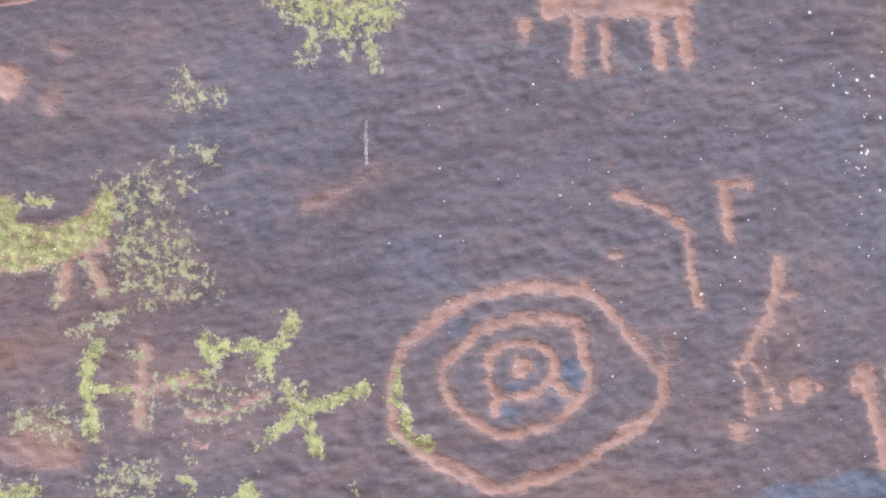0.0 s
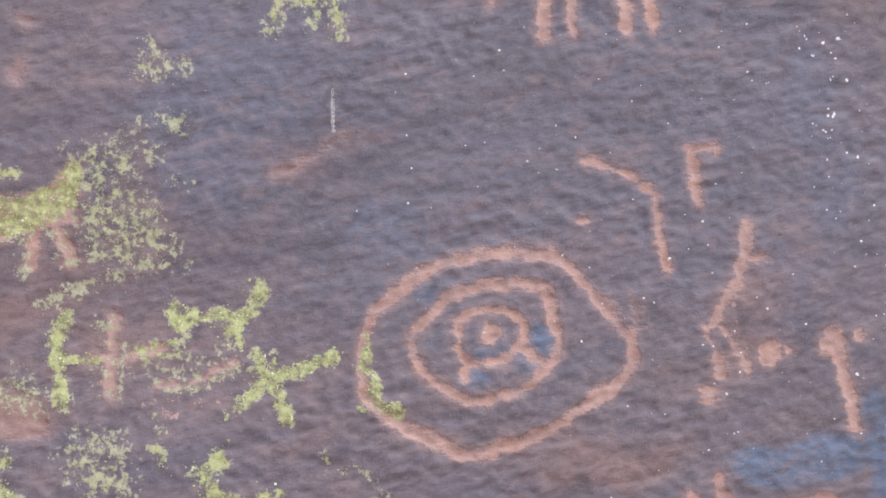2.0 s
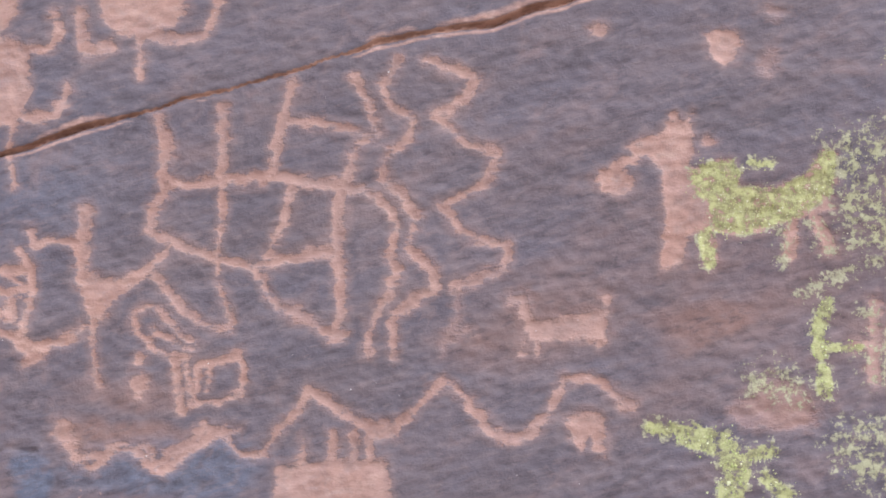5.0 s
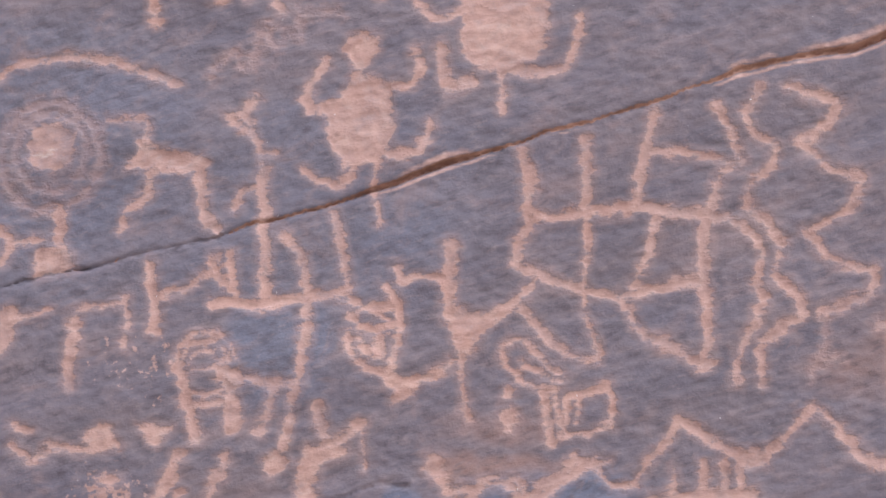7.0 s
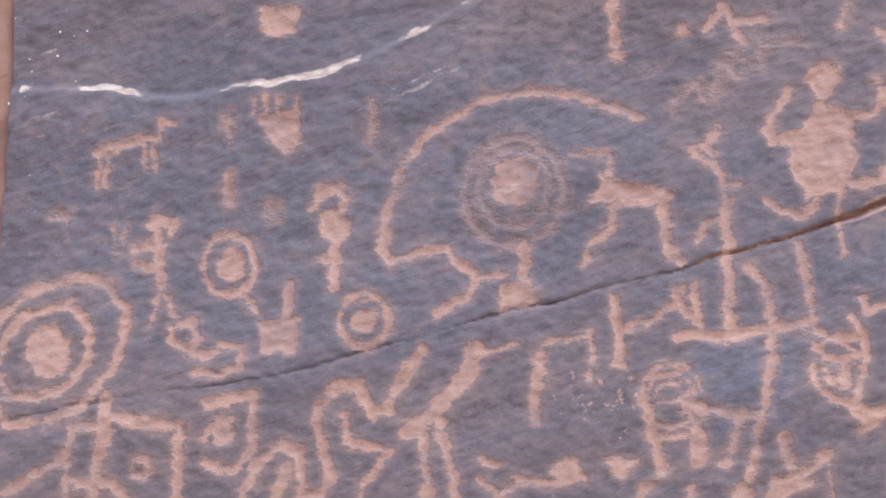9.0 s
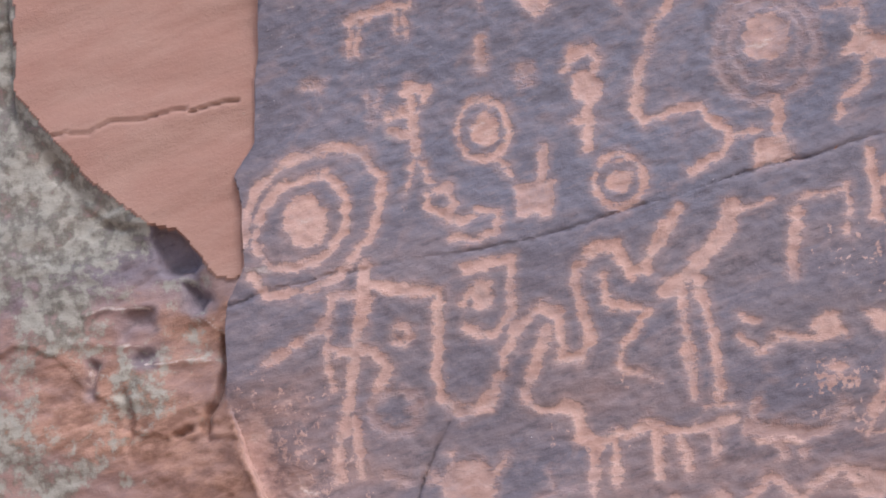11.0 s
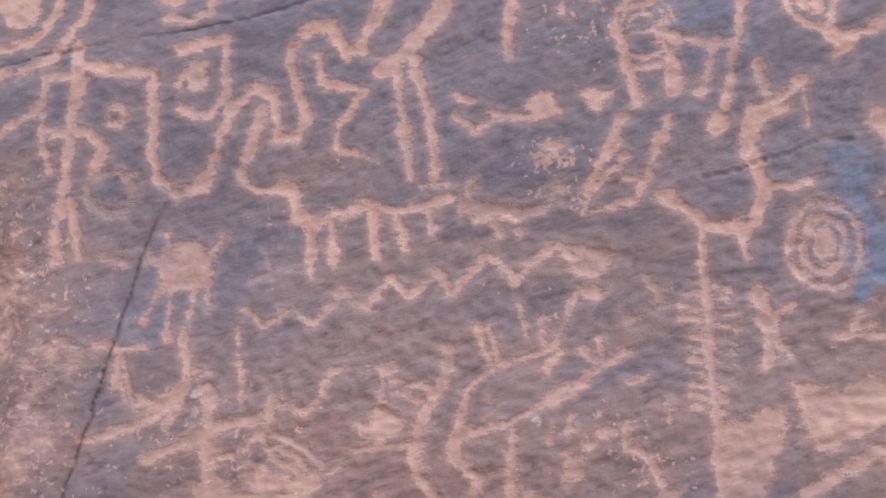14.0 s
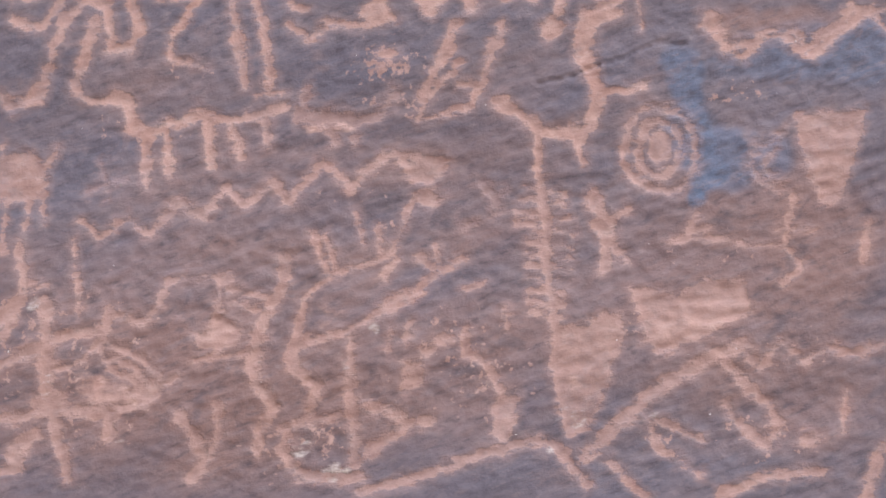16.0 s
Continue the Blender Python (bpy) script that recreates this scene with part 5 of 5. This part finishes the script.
for name, label, shapes in PETROGLYPHS:
    low = np.mean([0.5 * (s[1][2] + s[1][3]) for s in shapes]) < 2.42
    faint = any(word in label for word in ("faint", "blur", "shallow", "faded", "soft", "blotchy"))
    smeared = "smear" in label
    strength.append(0.3 if smeared else (rng.uniform(0.42, 0.6) if faint else rng.uniform(0.86, 1.0)) * (0.86 if low else 0.96))
attrs["fade"] = np.where(glyph_of >= 0, np.array(strength)[glyph_of], 1.0).astype(np.float32)
attrs["peck"] = nearest.astype(np.float32)
H -= 0.0020 * rise(nearest + 0.002 * fractal(GX, GZ, 0.02, 0.02, 190, 2), 0.003, -0.011) * (1 + 0.5 * fractal(GX, GZ, 0.016, 0.016, 195, 2))

# broad pecked bodies keep rough level streaks
BODY = np.zeros((len(PETROGLYPHS), max(len(g[2]) for g in PETROGLYPHS)))
for g, (name, _, shapes) in enumerate(PETROGLYPHS):
    for s, shape in enumerate(shapes):
        BODY[g, s] = (2.2 if "mat_" in name else 1.0) if shape[0] == "body" else 0.0
streaky = np.where(glyph_of >= 0, BODY[glyph_of, shape_of], 0.0) * rise(nearest, 0.0, -0.008)
H += 0.0015 * streaky * fractal(GX + 0.4 * GZ, GZ, 0.07, 0.017, 198, 3)

VERTS = np.stack([VX, -H, VZ], -1).reshape(-1, 3).astype(np.float32)
index = np.arange(NX * NZ).reshape(NZ, NX)
QUADS = np.stack([index[:-1, :-1], index[:-1, 1:], index[1:, 1:], index[1:, :-1]], -1)
cell = lambda f: f[:-1, :-1]
near_cell = cell(nearest)
owned = np.where(near_cell < 0.004, cell(glyph_of), -1)
shape_cell = cell(shape_of)
zone = np.select([cell(is_slab), cell(is_block), cell(is_far), cell(is_flank)], [1, 2, 3, 4], 0)


def sheet(name, mask, parent=None):
    """One mesh from the cells in mask, with the attributes of their corners."""
    quads = QUADS[mask]
    if not len(quads):
        return None
    used, back = np.unique(quads.ravel(), return_inverse=True)
    me = bpy.data.meshes.new(name)
    me.vertices.add(len(used))
    me.vertices.foreach_set("co", VERTS[used].ravel())
    me.loops.add(quads.size)
    me.loops.foreach_set("vertex_index", back.astype(np.int32).ravel())
    me.polygons.add(len(quads))
    me.polygons.foreach_set("loop_start", np.arange(0, quads.size, 4, dtype=np.int32))
    me.polygons.foreach_set("use_smooth", np.ones(len(quads), bool))
    for key, field in attrs.items():
        me.attributes.new(key, "FLOAT", "POINT").data.foreach_set("value", field.reshape(-1)[used].astype(np.float32))
    me.materials.append(ROCK)
    me.update(calc_edges=True)
    me.validate()
    ob = new(name, me)
    if parent:
        ob.parent = parent
        ob.matrix_parent_inverse = Matrix.Translation(-Vector(parent.location))
    return ob


upper = cell((above > 0.2 * wide) & inside)
tagged(sheet("rock_face", (owned < 0) & (zone == 0) & upper), "purple-grey varnished sandstone slab above a long slanting crack", "rock face", kind="structure")
tagged(sheet("rock_face", (owned < 0) & (zone == 0) & ~upper), "purple-grey desert-varnished sandstone face below a slanting crack", "rock face", kind="structure")
tagged(sheet("stone_slab", zone == 1), "smooth pinkish-orange freshly spalled sandstone slab with a thin crack", "rock")
tagged(sheet("broken_rock", zone == 2), "rough broken reddish sandstone blocks with grey lichen and shade-tinted hollows", "rock")
tagged(sheet("boulder", zone == 3), "brown boulder behind a deep dark cleft", "rock")
tagged(sheet("rock_flank", (owned < 0) & (zone == 4)), "tan weathered rounded flank of the rock face", "rock")


def part_name(name, shape):
    """What a carved stroke stands for in its figure."""
    kind, (bx0, bx1, bz0, bz1), grow, _ = shape
    if kind == "stroke" and "centipede" in name:
        return "rib" if grow < 0.0075 else "spine"
    if kind == "stroke" and any(k in name for k in ("animal", "sheep", "bug", "forked")) and bz1 - bz0 > 1.3 * (bx1 - bx0):
        return "leg"
    if kind == "stroke" and any(k in name for k in ("turtle", "frog", "figure")):
        return "limb"
    return kind


for g, (name, label, shapes) in enumerate(PETROGLYPHS):
    mine = (owned == g) & ((zone == 0) | (zone == 4))
    if not mine.any():
        continue
    if len(shapes) == 1:
        thing = sheet(name, mine)
    else:
        c = QUADS[mine][:, 0]
        thing = new(name)
        thing.location = [float(v) for v in VERTS[c].mean(0)]
        thing.empty_display_size = 0.05
        for s, shape in enumerate(shapes):
            sheet(part_name(name, shape), mine & (shape_cell == s), thing)
    tagged(thing, label, "petroglyph", "petroglyphs on the rock face")


def surface(x, z):
    i, j = int(round((x - X0) / STEP)), int(round((z - Z0) / STEP))
    return float(H[min(max(j, 0), NZ - 1), min(max(i, 0), NX - 1)])


# ---- lichen crusts: many small lobed flakes lying on the rock ----


def flakes(name, label, category, material, count, shapes, low, high, fuzz=0.012, thin=-0.9):
    """Scatters small domed flakes within shapes; fuzz is how far they stray past the outline."""
    verts, faces = [], []
    for kind, (bx0, bx1, bz0, bz1), grow, distance in (s for shape in shapes for s in shape):
        size = max(1e-4, (bx1 - bx0 + 2 * grow) * (bz1 - bz0 + 2 * grow))
        n = int(count * size)
        x = rng.uniform(bx0 - grow - fuzz, bx1 + grow + fuzz, n)
        z = rng.uniform(bz0 - grow - fuzz, bz1 + grow + fuzz, n)
        clump = fractal(x, z, 0.030, 0.022, 210, 3) + 0.7 * fractal(x, z, 0.009, 0.009, 214, 2)
        keep = distance(x, z) + fuzz * 0.9 * clump + rng.normal(0, fuzz * 0.55, n) < 0
        keep &= clump > thin + rng.normal(0, 0.25, n)
        for px_, pz_ in zip(x[keep], z[keep]):
            r = low + (high - low) * rng.uniform() ** 1.8
            h = surface(px_, pz_)
            base, m, turn = len(verts), 6, rng.uniform(0, math.tau)
            verts.append((px_, -h - r * 0.14 - 0.0008, pz_))
            for k in range(m):
                q = r * rng.uniform(0.6, 1.25)
                ang = turn + k * math.tau / m
                verts.append((px_ + q * math.cos(ang), -h + 0.0015, pz_ + q * math.sin(ang)))
            faces += [(base, base + 1 + k, base + 1 + (k + 1) % m) for k in range(m)]
    me = bpy.data.meshes.new(name)
    me.from_pydata(verts, [], faces)
    me.polygons.foreach_set("use_smooth", [True] * len(faces))
    me.materials.append(material)
    me.update()
    return tagged(new(name, me), label, category, kind="stuff")


for patch in LICHEN_PATCHES:
    flakes("lichen", patch[0], "lichen", *patch[1:7], thin=-0.5)

# ---- small white mineral flecks and a drip streak ----
flakes("mineral_flecks", "tiny white mineral flecks scattered on the rock", "mineral flecks", FLECK, 300,
       [area(1500, 3480, 2330, 3560, 2420, 2600, 1900, 2560, 1400, 3000)], 0.0014, 0.0055, 0.03, -9)
flakes("mineral_flecks", "white mineral flecks near the rounded edge", "mineral flecks", FLECK, 2300,
       [line(90, 2270, 3420, 2330, 3250, 2370, 3050), line(60, 2400, 2950, 2450, 2750)], 0.0016, 0.0072, 0.02, -9)
flakes("mineral_flecks", "sparse pale flecks on the dark varnish", "mineral flecks", FLECK, 26, [area(-2100, 3500, 1300, 3450, 1300, 2500, -150, 1800, -2050, 1900)], 0.001, 0.0028, 0.03)
flakes("mineral_flecks", "whitish crust beside the broken edge", "mineral flecks", FLECK, 6500,
       [area(-2090, 3480, -1980, 3470, -2040, 3360, -2095, 3340), line(30, -2085, 3200, -2060, 3130)], 0.0012, 0.004, 0.03)
flakes("drip_streak", "short white drip streak on dark rock", "streak", FLECK, 900000, [line(4, 1351, 3272, 1353, 3235, 1354, 3215), line(7, 1353, 3226, 1356, 3198)], 0.001, 0.0024, 0.0015, -9)

# ---- the cliff round the panel and the ground before it ----


def cliff():
    bm = bmesh.new()
    step, cols, rows = 0.25, 64, 28
    grid = {}
    for i in range(cols + 1):
        for j in range(rows + 1):
            x, z = -8 + i * step, -0.3 + j * step
            y = 0.10 + 0.35 * noise.noise((x * 0.7, 3.1, z * 0.9)) ** 2 + 0.05 * noise.noise((x * 3, 0, z * 4)) + (2.0 if X0 < x < X1 and Z0 < z < Z1 else 0)
            grid[i, j] = bm.verts.new((x, y + max(0, z - 4.5) * 0.5, z))
    for i in range(cols):
        for j in range(rows):
            bm.faces.new((grid[i, j], grid[i + 1, j], grid[i + 1, j + 1], grid[i, j + 1]))
    me = bpy.data.meshes.new("cliff")
    bm.to_mesh(me)
    bm.free()
    me.materials.append(CLIFF)
    return tagged(new("cliff", me), "weathered reddish sandstone cliff around the carved panel", "cliff", kind="structure")


def ground():
    bm = bmesh.new()
    bmesh.ops.create_grid(bm, x_segments=60, y_segments=60, size=60)
    for v in bm.verts:
        v.co.z = 0.08 * noise.noise((v.co.x * 0.3, v.co.y * 0.3, 1.7))
    me = bpy.data.meshes.new("ground")
    bm.to_mesh(me)
    bm.free()
    me.materials.append(SAND)
    return tagged(new("ground", me), "sandy reddish ground before the cliff", "ground", kind="structure")


cliff()
ground()
